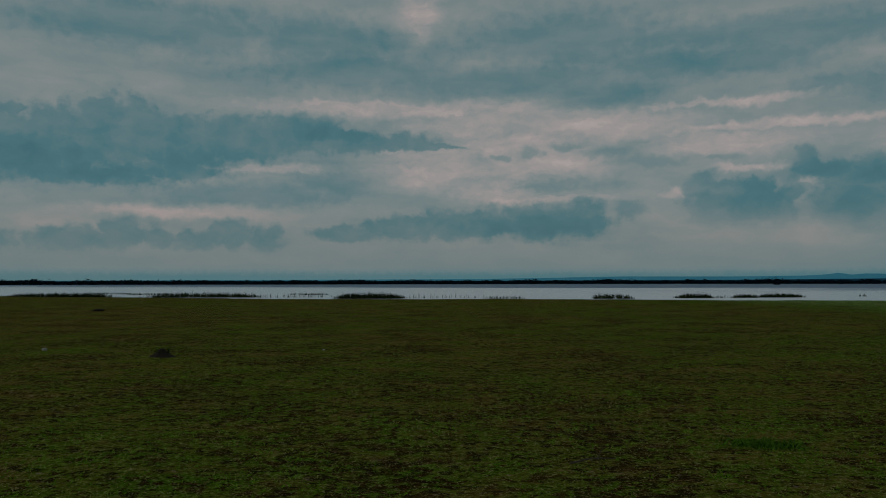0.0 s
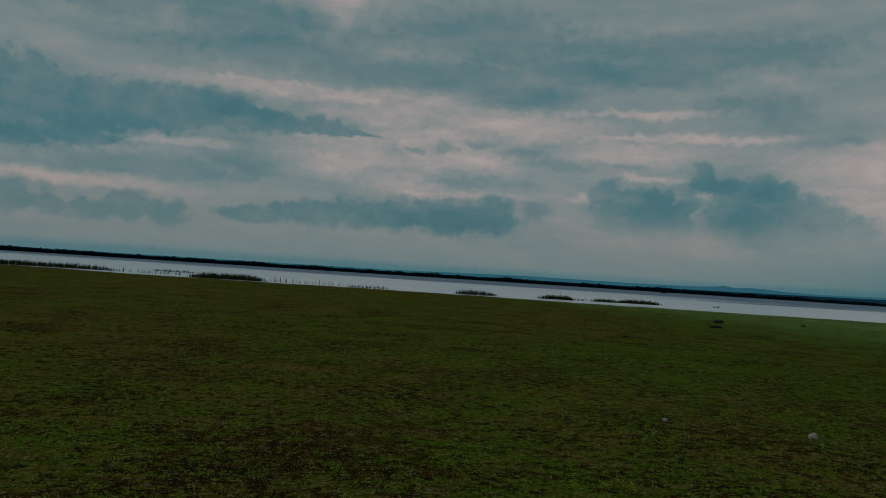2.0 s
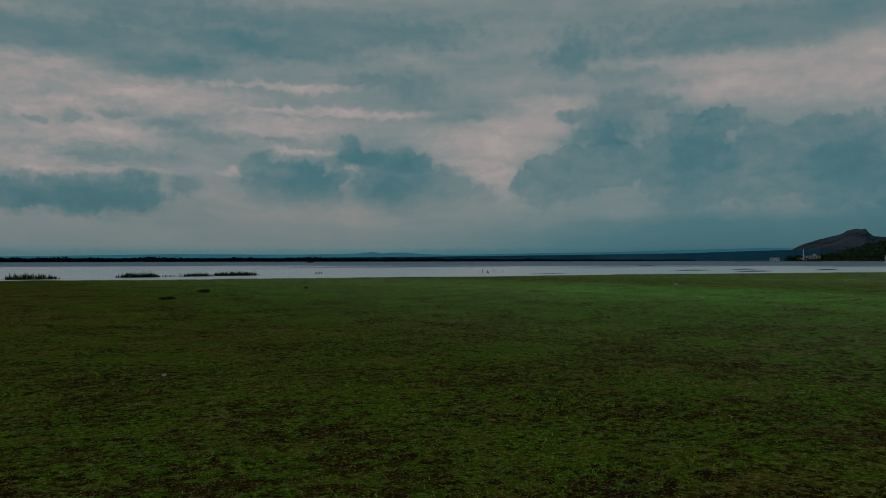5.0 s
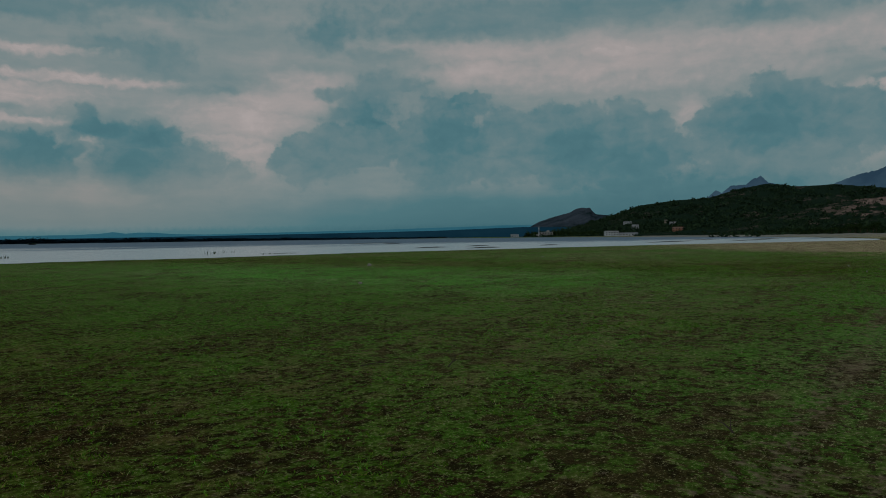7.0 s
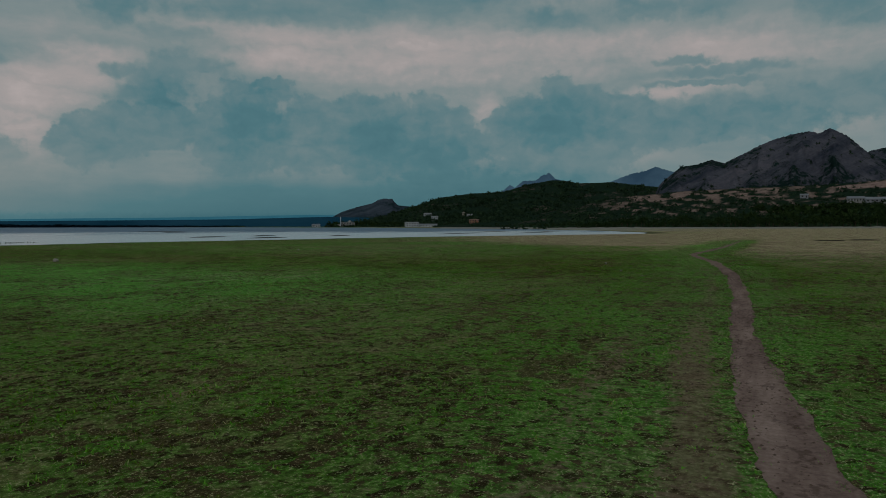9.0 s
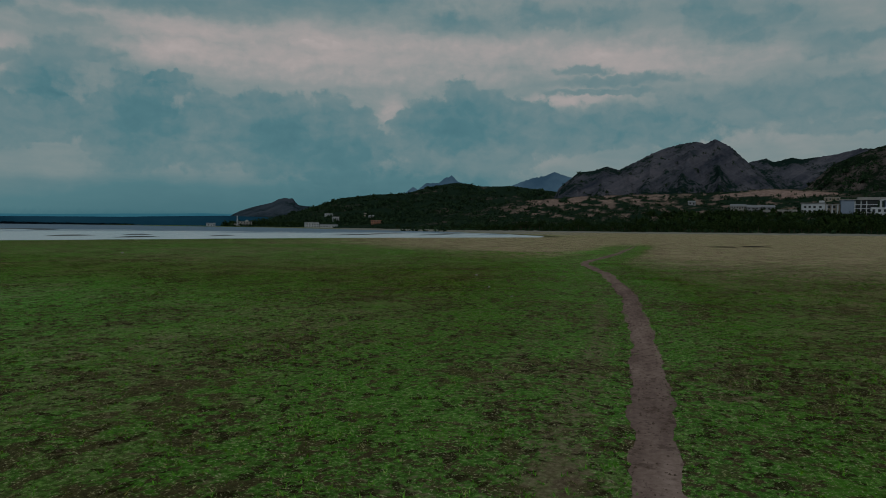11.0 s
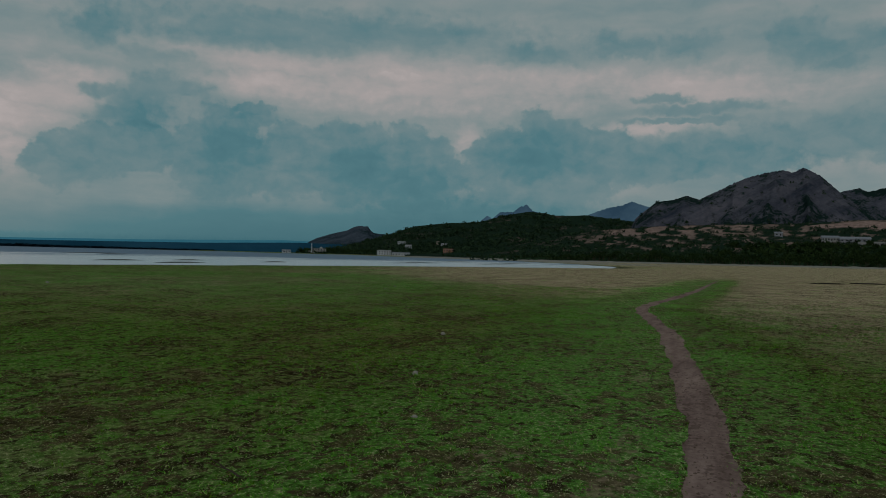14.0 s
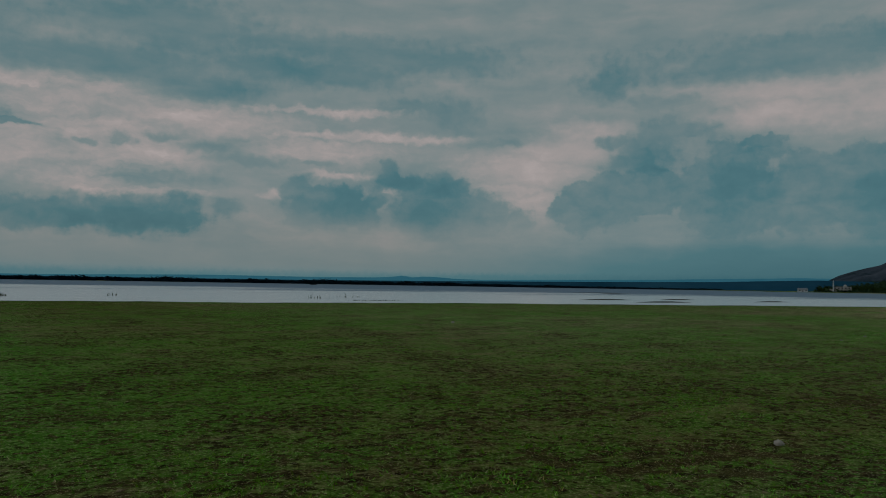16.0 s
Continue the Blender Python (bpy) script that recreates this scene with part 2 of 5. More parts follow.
    # dusty, warmer air in the low west
    dusty = n.math("MULTIPLY", n.smooth(height, 7.5, 3.0, 0.0, 0.5), n.smooth(bearing, 46.0, 24.0))
    colour = n.mix(n.math("MULTIPLY", dusty, n.smooth(height, 0.6, 1.5)), colour, n.mix(1.0, colour, (1.22, 0.98, 0.92), "MULTIPLY"))
    clear = n.add("ShaderNodeTexSky")
    clear.sky_type, clear.sun_disc = "NISHITA", False
    clear.sun_elevation, clear.sun_rotation = radians(SUN_HEIGHT), radians(SUN_BEARING)
    clear = n.mix(1.0, clear.outputs[0], (0.05, 0.05, 0.05), "MULTIPLY")
    colour = n.mix(0.02, colour, clear)
    world.cycles.sampling_method, world.cycles.sample_map_resolution = "MANUAL", 512
    n.add("ShaderNodeOutputWorld", [n.add("ShaderNodeBackground", [colour, 1.0]).outputs[0]])


build_sky()
sun_data = bpy.data.lights.new("sun", "SUN")
sun_data.energy, sun_data.angle, sun_data.color = 0.5, radians(25), (1.0, 0.95, 0.88)
sun_way = Vector((math.sin(radians(SUN_BEARING)) * math.cos(radians(SUN_HEIGHT)),
                  math.cos(radians(SUN_BEARING)) * math.cos(radians(SUN_HEIGHT)), math.sin(radians(SUN_HEIGHT))))
new("sun", sun_data).matrix_world = look(sun_way * 100, (0, 0, 0))

# ---- materials ----
def material(name):
    made = bpy.data.materials.new(name)
    made.use_nodes = True
    return made, Nodes(made.node_tree)


def finish(made, n, colour, rough=0.85, bump=None, strength=0.5, distance=0.02, metal=0.0, gloss=0.3):
    shader = n.add("ShaderNodeBsdfPrincipled", {"Base Color": (*colour, 1) if isinstance(colour, tuple) else colour,
                                                "Roughness": rough, "Metallic": metal, "Specular IOR Level": gloss})
    if bump is not None:
        n.put(shader.inputs["Normal"], n.add("ShaderNodeBump", {"Height": bump, "Strength": strength, "Distance": distance}).outputs[0])
    n.add("ShaderNodeOutputMaterial", [shader.outputs[0]])
    return made


def place(n):
    return n.add("ShaderNodeNewGeometry").outputs["Position"]


def attribute(n, name):
    node = n.add("ShaderNodeAttribute")
    node.attribute_name = name
    return node.outputs["Fac"]


def plain(name, colour, rough=0.8, scale=3.0, vary=0.25, relief=0.3, metal=0.0):
    """A weathered surface of one colour: stains and grain."""
    made, n = material(name)
    p = place(n)
    grain = n.noise(p, scale * 8, 5.0, 0.6)
    stain = n.noise(p, scale * 0.35, 4.0, 0.6)
    shade = n.math("MULTIPLY_ADD", grain, vary, n.math("MULTIPLY_ADD", stain, vary * 1.6, 1 - vary * 1.3))
    tint = n.vec("MULTIPLY", colour, n.add("ShaderNodeCombineXYZ", (shade, shade, shade)).outputs[0])
    return finish(made, n, tint, rough, grain, relief, 0.01, metal, 0.1 if rough > 0.5 else 0.5)


def turf_gaps(n, p):
    """Where the turf is thin: crumbs and hollows of bare brown earth between the tufts, 1 where bare."""
    flat = n.vec("MULTIPLY", p, (1.0, 1.0, 0.0))
    tuft = n.noise(flat, 3.1, 5.0, 0.66)
    wide = n.noise(flat, 0.36, 3.0, 0.6)
    return n.smooth(n.math("MULTIPLY_ADD", wide, 0.55, tuft), 0.755, 0.675)


def ground_material():
    made, n = material("grazed_turf")
    p = place(n)
    patch = n.noise(p, 0.075, 4.0, 0.6)
    tuft = n.noise(n.vec("MULTIPLY", p, (0.9, 1.1, 1.0)), 1.1, 5.0, 0.65)
    clod = n.noise(p, 7.5, 5.0, 0.66)
    gaps = n.noise(p, 0.42, 4.0, 0.62)
    fine = n.noise(p, 17.0, 6.0, 0.7)
    speck = n.noise(p, 48.0, 3.0, 0.6)
    newer = attribute(n, "fresh")
    green = n.ramp(fine, [(0.32, (0.020, 0.044, 0.004)), (0.5, (0.052, 0.108, 0.006)), (0.68, (0.130, 0.225, 0.020))])
    fresh = n.ramp(fine, [(0.34, (0.028, 0.072, 0.010)), (0.5, (0.070, 0.206, 0.028)), (0.66, (0.185, 0.430, 0.080))])
    brown = n.ramp(fine, [(0.30, (0.044, 0.029, 0.006)), (0.5, (0.110, 0.076, 0.016)), (0.72, (0.200, 0.142, 0.040))])
    straw = n.ramp(fine, [(0.32, (0.090, 0.068, 0.038)), (0.5, (0.225, 0.180, 0.108)), (0.70, (0.410, 0.340, 0.220))])
    dryness = n.math("ADD", n.math("MULTIPLY_ADD", patch, 1.9, -0.80), n.math("MULTIPLY_ADD", tuft, 2.6, -1.12))
    dryness = n.math("ADD", n.math("MULTIPLY_ADD", clod, 1.2, -0.6), n.math("ADD", dryness, attribute(n, "dry")))
    colour = n.mix(n.smooth(dryness, -0.15, 0.95), n.mix(newer, green, fresh), n.mix(newer, brown, straw))
    # lush cushions of brighter green
    lush = n.smooth(n.math("MULTIPLY_ADD", clod, 0.5, n.noise(p, 0.85, 4.0, 0.6)), 0.80, 0.95, 0.0, 0.55)
    colour = n.mix(n.math("MULTIPLY", lush, newer), colour, (0.085, 0.255, 0.020))
    # brightness of a grazing view painted in by place, beside real withered straw
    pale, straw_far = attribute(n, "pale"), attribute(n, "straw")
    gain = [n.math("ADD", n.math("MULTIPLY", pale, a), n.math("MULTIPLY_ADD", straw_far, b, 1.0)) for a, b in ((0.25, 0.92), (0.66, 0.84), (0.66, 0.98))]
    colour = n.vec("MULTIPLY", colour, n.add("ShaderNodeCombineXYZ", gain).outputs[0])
    # darkest earth tones paint the shade between clumps, the browns are bare soil
    shaded_soil = n.math("ADD", n.math("MULTIPLY_ADD", speck, 0.30, clod), n.math("MULTIPLY_ADD", gaps, 0.38, n.math("MULTIPLY", tuft, 0.40)))
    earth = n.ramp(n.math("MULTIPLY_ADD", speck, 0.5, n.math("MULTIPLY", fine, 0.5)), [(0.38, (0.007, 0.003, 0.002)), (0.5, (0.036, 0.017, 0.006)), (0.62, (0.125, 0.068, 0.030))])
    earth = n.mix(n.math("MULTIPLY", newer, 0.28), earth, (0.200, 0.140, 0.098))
    colour = n.mix(n.math("MAXIMUM", n.smooth(shaded_soil, 1.03, 0.94, 0.0, 0.95), n.math("MULTIPLY", turf_gaps(n, p), n.math("MULTIPLY_ADD", attribute(n, "sward"), -0.60, 0.85))), colour, earth)
    # near-black spots: shade between the tufts put into the turf colour
    shade_spots = n.math("MULTIPLY_ADD", n.noise(n.vec("MULTIPLY", p, (0.85, 1.0, 1.0)), 5.5, 4.0, 0.6), 1.0, n.math("MULTIPLY", gaps, 0.3))
    colour = n.mix(n.smooth(shade_spots, 0.605, 0.545, 0.0, 0.9), colour, (0.020, 0.013, 0.006))
    # pale stems and dead leaves catch the light
    colour = n.mix(n.smooth(n.math("MULTIPLY_ADD", fine, 0.55, speck), 0.87, 0.95), colour, n.mix(newer, (0.25, 0.23, 0.10), (0.46, 0.44, 0.27)))
    soil = n.ramp(n.math("ADD", n.math("MULTIPLY", fine, 0.6), n.math("MULTIPLY", clod, 0.4)),
                  [(0.32, (0.080, 0.052, 0.032)), (0.5, (0.190, 0.134, 0.092)), (0.68, (0.320, 0.240, 0.175))])
    worn = n.math("ADD", n.math("MULTIPLY", attribute(n, "worn"), 0.66), n.math("MULTIPLY_ADD", tuft, 1.0, n.math("MULTIPLY_ADD", clod, 2.2, -1.62)))
    colour = n.mix(n.smooth(worn, 0.26, 0.58, 0.0, 0.75), colour, soil)
    mud = n.ramp(fine, [(0.3, (0.010, 0.014, 0.008)), (0.7, (0.032, 0.036, 0.022))])
    colour = n.mix(attribute(n, "mud"), colour, mud)
    sand = n.ramp(fine, [(0.3, (0.16, 0.15, 0.13)), (0.7, (0.30, 0.28, 0.25))])
    colour = n.mix(attribute(n, "sand"), colour, sand)
    bump = n.math("ADD", n.math("MULTIPLY", fine, 0.5), n.math("ADD", clod, tuft))
    # a nap of fine dry stems, which shows along the ground and not from above
    finish(made, n, colour, 1.0, bump, 1.0, 0.09, gloss=0.0)
    shader = [node for node in made.node_tree.nodes if node.type == "BSDF_PRINCIPLED"][0]
    n.put(shader.inputs["Sheen Weight"], n.math("MULTIPLY", newer, 0.10))
    n.put(shader.inputs["Sheen Roughness"], 0.2)
    n.put(shader.inputs["Sheen Tint"], (0.62, 0.66, 0.36, 1.0))
    return made


def path_material():
    made, n = material("trodden_earth")
    p = place(n)
    long = n.noise(n.vec("MULTIPLY", p, (0.5, 3.0, 1.0)), 1.2, 5.0, 0.6)
    fine = n.noise(p, 14.0, 6.0, 0.7)
    tone = n.math("ADD", n.math("MULTIPLY", long, 0.55), n.math("MULTIPLY", fine, 0.5))
    colour = n.ramp(tone, [(0.3, (0.085, 0.056, 0.048)), (0.5, (0.205, 0.140, 0.122)), (0.72, (0.345, 0.248, 0.218))])
    # damp hoof marks and crumbs
    marks = n.noise(n.vec("MULTIPLY", p, (0.7, 1.0, 1.0)), 5.2, 4.0, 0.62)
    colour = n.mix(n.smooth(n.math("MULTIPLY_ADD", fine, 0.35, marks), 0.62, 0.54, 0.0, 0.40), colour, (0.050, 0.033, 0.025))
    damp = n.noise(n.vec("MULTIPLY", p, (0.35, 0.8, 1.0)), 0.8, 3.0, 0.6)
    colour = n.mix(n.smooth(damp, 0.55, 0.42, 0.0, 0.5), colour, n.mix(1.0, colour, (0.62, 0.60, 0.62), "MULTIPLY"))
    return finish(made, n, colour, 1.0, tone, 0.7, 0.03, gloss=0.0)


def water_material():
    made, n = material("lake_water")
    p = place(n)
    ripple = n.noise(n.vec("MULTIPLY", p, (0.35, 1.0, 1.0)), 1.6, 4.0, 0.6)
    swell = n.noise(n.vec("MULTIPLY", p, (0.10, 0.4, 1.0)), 0.5, 3.0, 0.5)
    calm = n.noise(n.vec("MULTIPLY", p, (0.003, 0.016, 1.0)), 1.0, 4.0, 0.6)
    height = n.math("ADD", n.math("MULTIPLY", ripple, 0.3), n.math("MULTIPLY", swell, 1.0))
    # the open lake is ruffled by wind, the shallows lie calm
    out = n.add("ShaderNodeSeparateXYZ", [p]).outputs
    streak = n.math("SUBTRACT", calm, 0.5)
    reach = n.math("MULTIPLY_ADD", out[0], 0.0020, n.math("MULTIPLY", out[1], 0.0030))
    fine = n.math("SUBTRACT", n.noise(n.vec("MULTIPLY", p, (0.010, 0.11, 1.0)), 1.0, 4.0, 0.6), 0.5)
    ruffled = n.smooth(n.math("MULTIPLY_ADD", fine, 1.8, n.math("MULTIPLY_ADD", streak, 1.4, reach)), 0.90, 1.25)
    # base colours stand in for the mirrored sky, pale near and blue far
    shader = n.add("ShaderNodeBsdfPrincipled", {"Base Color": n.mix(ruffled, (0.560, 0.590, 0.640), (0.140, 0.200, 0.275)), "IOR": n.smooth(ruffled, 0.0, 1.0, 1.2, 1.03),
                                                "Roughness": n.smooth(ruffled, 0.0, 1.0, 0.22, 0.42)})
    n.put(shader.inputs["Normal"], n.add("ShaderNodeBump", {"Height": height, "Strength": 0.8, "Distance": 0.6}).outputs[0])
    n.add("ShaderNodeOutputMaterial", [shader.outputs[0]])
    return made


def leaf_material(name, dark, bright, dry=None, shade=0.55):
    made, n = material(name)
    by_leaf = n.add("ShaderNodeNewGeometry").outputs["Random Per Island"]
    stops = [(0.0, dark), (0.68, bright)] + ([(0.92, dry)] if dry else [])
    wide = n.noise(place(n), 0.9, 4.0, 0.65)
    colour = n.mix(n.smooth(wide, 0.3, 0.7, 0.0, shade), n.ramp(by_leaf, stops), dark)
    return finish(made, n, colour, 0.9, gloss=0.0)


def rock_material(name, low, high, growth, amount, scale):
    """Bare rock and scree with scrub in its hollows."""
    made, n = material(name)
    p = place(n)
    bed = n.noise(n.vec("MULTIPLY", p, (1.0, 1.0, 2.2)), scale, 7.0, 0.66, 0.6)
    patch = n.noise(p, scale * 0.5, 6.0, 0.68)
    fine = n.noise(p, scale * 7, 5.0, 0.65)
    # slanting beds crop out over the flank
    at = n.add("ShaderNodeSeparateXYZ", [p]).outputs
    tilt = n.math("MULTIPLY_ADD", at[1], 0.62, at[2])
    beds = n.noise(n.add("ShaderNodeCombineXYZ", [tilt, n.math("MULTIPLY", at[2], 0.16), n.math("MULTIPLY", at[0], 0.10)]).outputs[0], scale * 2.6, 5.0, 0.62)
    rock = n.ramp(n.math("ADD", n.math("MULTIPLY", bed, 0.26), n.math("MULTIPLY_ADD", beds, 0.54, n.math("MULTIPLY", fine, 0.22))), [(0.38, low), (0.64, high)])
    scrub = n.mix(fine, tuple(v * 0.45 for v in growth), growth)
    colour = n.mix(n.smooth(n.math("MULTIPLY_ADD", fine, 0.45, patch), 1.0 - amount, 1.12 - amount), rock, scrub)
    earth = n.ramp(fine, [(0.3, (0.150, 0.098, 0.088)), (0.7, (0.400, 0.275, 0.240))])
    colour = n.mix(attribute(n, "bare"), colour, earth)
    return finish(made, n, colour, 0.95, n.math("ADD", bed, n.math("MULTIPLY", fine, 0.3)), 1.0, 9.0, gloss=0.0)


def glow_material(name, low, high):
    """Far hills seen through many kilometres of air: a glowing backdrop, that haze put into its colour."""
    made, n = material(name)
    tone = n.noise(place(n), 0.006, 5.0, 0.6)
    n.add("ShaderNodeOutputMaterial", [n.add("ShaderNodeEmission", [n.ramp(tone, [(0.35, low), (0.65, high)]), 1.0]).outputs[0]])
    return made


TURF, EARTH, WATER = ground_material(), path_material(), water_material()
def grass_material(name, dark, bright, dry):
    """Blades coloured leaf by leaf, withered where the turf is thin."""
    made, n = material(name)
    by_leaf = n.add("ShaderNodeNewGeometry").outputs["Random Per Island"]
    p = place(n)
    wide = n.noise(p, 0.9, 4.0, 0.65)
    colour = n.mix(n.smooth(wide, 0.3, 0.7, 0.0, 0.6), n.ramp(by_leaf, [(0.0, dark), (0.74, bright), (0.95, dry)]), dark)
    withered = n.ramp(by_leaf, [(0.0, tuple(v * 0.55 for v in dark)), (0.8, (0.075, 0.050, 0.018)), (0.97, dry)])
    return finish(made, n, n.mix(n.math("MULTIPLY", turf_gaps(n, p), 0.85), colour, withered), 0.9, gloss=0.0)


GRASS = grass_material("short_grass", (0.034, 0.082, 0.004), (0.125, 0.275, 0.014), (0.300, 0.250, 0.090))
FRESH_GRASS = grass_material("fresh_short_grass", (0.050, 0.165, 0.012), (0.165, 0.450, 0.045), (0.430, 0.400, 0.200))
REED = leaf_material("reed", (0.008, 0.014, 0.006), (0.030, 0.045, 0.014))
SCRUB = leaf_material("scrub", (0.010, 0.022, 0.014), (0.034, 0.062, 0.030))
LEAVES = leaf_material("tree_leaves", (0.007, 0.015, 0.006), (0.030, 0.052, 0.016))
# leaves of the far bank, its blue haze painted into their colour
HAZED_LEAVES = leaf_material("hazed_tree_leaves", (0.004, 0.012, 0.020), (0.009, 0.022, 0.032))
BARK = plain("bark", (0.050, 0.038, 0.028), 0.9, 2.0)
STONE = plain("pale_stone", (0.27, 0.25, 0.225), 0.85, 6.0)
CRUMB = plain("dark_earth_crumbs", (0.100, 0.068, 0.054), 0.95, 9.0)
DUNG = plain("dark_dung", (0.020, 0.015, 0.011), 0.9, 9.0)
DEAD = plain("dead_wood", (0.060, 0.045, 0.034), 0.9, 9.0)
WHITEWASH = plain("whitewash", (0.38, 0.41, 0.46), 0.9, 0.15, 0.5)
CREAM = plain("cream_plaster", (0.25, 0.22, 0.18), 0.9, 0.15, 0.4)
BLUEWASH = plain("pale_blue_plaster", (0.17, 0.22, 0.30), 0.9, 0.15, 0.4)
CONCRETE = plain("grey_concrete", (0.24, 0.24, 0.24), 0.9, 0.4)
BRICKWORK = plain("red_plaster", (0.24, 0.12, 0.08), 0.9, 0.4)
TIN = plain("tin_sheet", (0.20, 0.21, 0.24), 0.6, 0.2, 0.4, metal=0.3)
GLASS = plain("dark_window_glass", (0.016, 0.020, 0.026), 0.12, 0.4)
BOATWOOD = plain("tarred_wood", (0.016, 0.014, 0.013), 0.7, 2.0)
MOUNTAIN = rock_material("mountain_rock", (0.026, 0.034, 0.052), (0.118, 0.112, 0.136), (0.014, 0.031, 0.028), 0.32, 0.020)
GREEN_SLOPE = rock_material("scrub_slope", (0.050, 0.042, 0.036), (0.125, 0.100, 0.084), (0.020, 0.040, 0.026), 0.46, 0.022)
BROWN_SLOPE = rock_material("brown_scrub_slope", (0.040, 0.036, 0.040), (0.130, 0.105, 0.100), (0.014, 0.027, 0.016), 0.38, 0.020)
# rock and scrub of the small hill, blued in the colour for distance haze
HAZED_HILL = rock_material("hazed_hill_rock", (0.022, 0.038, 0.054), (0.066, 0.078, 0.102), (0.016, 0.034, 0.038), 0.30, 0.016)
# unlit glow in haze blue stands in for the air before these hills
HAZED_ROCK = glow_material("hazed_far_rock", (0.016, 0.036, 0.058), (0.030, 0.058, 0.084))
HAZED_RANGE = glow_material("hazed_far_range", (0.016, 0.078, 0.112), (0.022, 0.090, 0.124))
HAZED_WOOD = glow_material("hazed_far_woodland", (0.002, 0.013, 0.023), (0.005, 0.022, 0.036))
SAND = plain("pale_beach_sand", (0.21, 0.20, 0.175), 0.95, 0.3, 0.45)

# ---- building tools ----
def mesh_from(name, verts, faces, made, smooth=False):
    """A mesh from arrays: verts (n, 3) and faces (m, k), all with k corners."""
    verts, faces = np.asarray(verts, dtype=np.float32), np.asarray(faces, dtype=np.int32)
    mesh = bpy.data.meshes.new(name)
    count, corners = faces.shape
    mesh.vertices.add(len(verts))
    mesh.vertices.foreach_set("co", verts.ravel())
    mesh.loops.add(count * corners)
    mesh.loops.foreach_set("vertex_index", faces.ravel())
    mesh.polygons.add(count)
    mesh.polygons.foreach_set("loop_start", np.arange(count, dtype=np.int32) * corners)
    mesh.polygons.foreach_set("use_smooth", np.full(count, smooth))
    mesh.update(calc_edges=True)
    mesh.materials.append(made)
    return mesh


def layer(mesh, name, values):
    mesh.attributes.new(name, "FLOAT", "POINT").data.foreach_set("value", np.asarray(values, dtype=np.float32))


def part(name, bm, made, parent, label=""):
    mesh = bpy.data.meshes.new(name)
    bm.to_mesh(mesh)
    bm.free()
    mesh.materials.append(made)
    ob = new(name, mesh)
    ob.parent = parent
    return tagged(ob, label) if label else ob


def thing(name, m, label, category, group="", kind=""):
    ob = new(name)
    ob.empty_display_size = 0.2
    ob.matrix_world = m
    return tagged(ob, label, category, group, kind)


def box(x0, x1, y0, y1, z0, z1, bevel=0.0):
    bm = bmesh.new()
    bmesh.ops.create_cube(bm, size=1)
    for v in bm.verts:
        v.co = ((x0 + x1) / 2 + v.co.x * (x1 - x0), (y0 + y1) / 2 + v.co.y * (y1 - y0), (z0 + z1) / 2 + v.co.z * (z1 - z0))
    if bevel:
        bmesh.ops.bevel(bm, geom=bm.edges[:], offset=bevel, segments=1, affect="EDGES")
    return bm


def smoothstep(low, high, value):
    u = np.clip((value - low) / (high - low), 0, 1)
    return u * u * (3 - 2 * u)


def lumps(x, y, scale, octaves=4, seed=0.0):
    """Fractal noise about 0, in arrays of any shape."""
    flat = [noise.fractal(Vector((a * scale + seed, b * scale - seed, seed)), 0.9, 2.1, octaves)
            for a, b in zip(np.ravel(x), np.ravel(y))]
    return np.array(flat).reshape(np.shape(x))


# ---- the land: plain, lake, path ----
HUB = np.array([47.2, 5.7])   # bearings of the far things are taken from here
SHORE = [(-900, 340), (-300, 225), (-130, 175), (-91, 152), (-69, 139), (-49, 131), (-31, 122), (-7, 117), (20, 115), (40, 108),
         (62, 102), (86, 98), (112, 95), (135, 90), (160, 84), (180, 77), (212, 67), (242, 50), (270, 36), (300, 39), (400, 74),
         (565, 161), (690, 282), (900, 470), (985, 580), (985, 640), (1150, 900), (900, 1280), (300, 1420), (-400, 1430),
         (-1400, 1250), (-2600, 900)]
WATER_LEVEL = -0.75
TRACK = [(-14, -3.6), (0, -0.2), (10, 2.0), (20, 3.5), (28, 4.3), (36, 4.65), (40, 4.95), (44, 5.3), (48.7, 5.5), (53, 5.54), (58, 5.77),
         (62.7, 6.02), (68, 6.6), (72.4, 7.1), (76.5, 7.85), (80.3, 8.6), (83, 8.85), (86, 8.7), (91, 8.25), (102, 7.6), (113, 7.3), (128, 6.8)]


def from_lake(x, y):
    """Metres from the waterline, below 0 in the lake."""
    best, inside = np.full(np.shape(x), 1e9), np.zeros(np.shape(x), bool)
    for (ax, ay), (bx, by) in zip(SHORE, SHORE[1:] + SHORE[:1]):
        dx, dy = bx - ax, by - ay
        u = np.clip(((x - ax) * dx + (y - ay) * dy) / (dx * dx + dy * dy), 0, 1)
        best = np.minimum(best, np.hypot(x - ax - u * dx, y - ay - u * dy))
        crosses = (ay > y) != (by > y)
        inside ^= crosses & (x < ax + (y - ay) * dx / (dy if dy else 1e-9))
    return np.where(inside, -best, best)


def track_y(x):
    xs, ys = zip(*TRACK)
    return np.interp(x, xs, ys)


def bearing_of(x, y):
    return np.degrees(np.arctan2(x - HUB[0], y - HUB[1])), np.hypot(x - HUB[0], y - HUB[1])


def shore_wobble(x, y):
    return 0.9 * np.sin(x * 0.11 + 0.8) + 0.7 * np.sin(x * 0.29 + y * 0.05) + 0.5 * np.sin(x * 0.77)


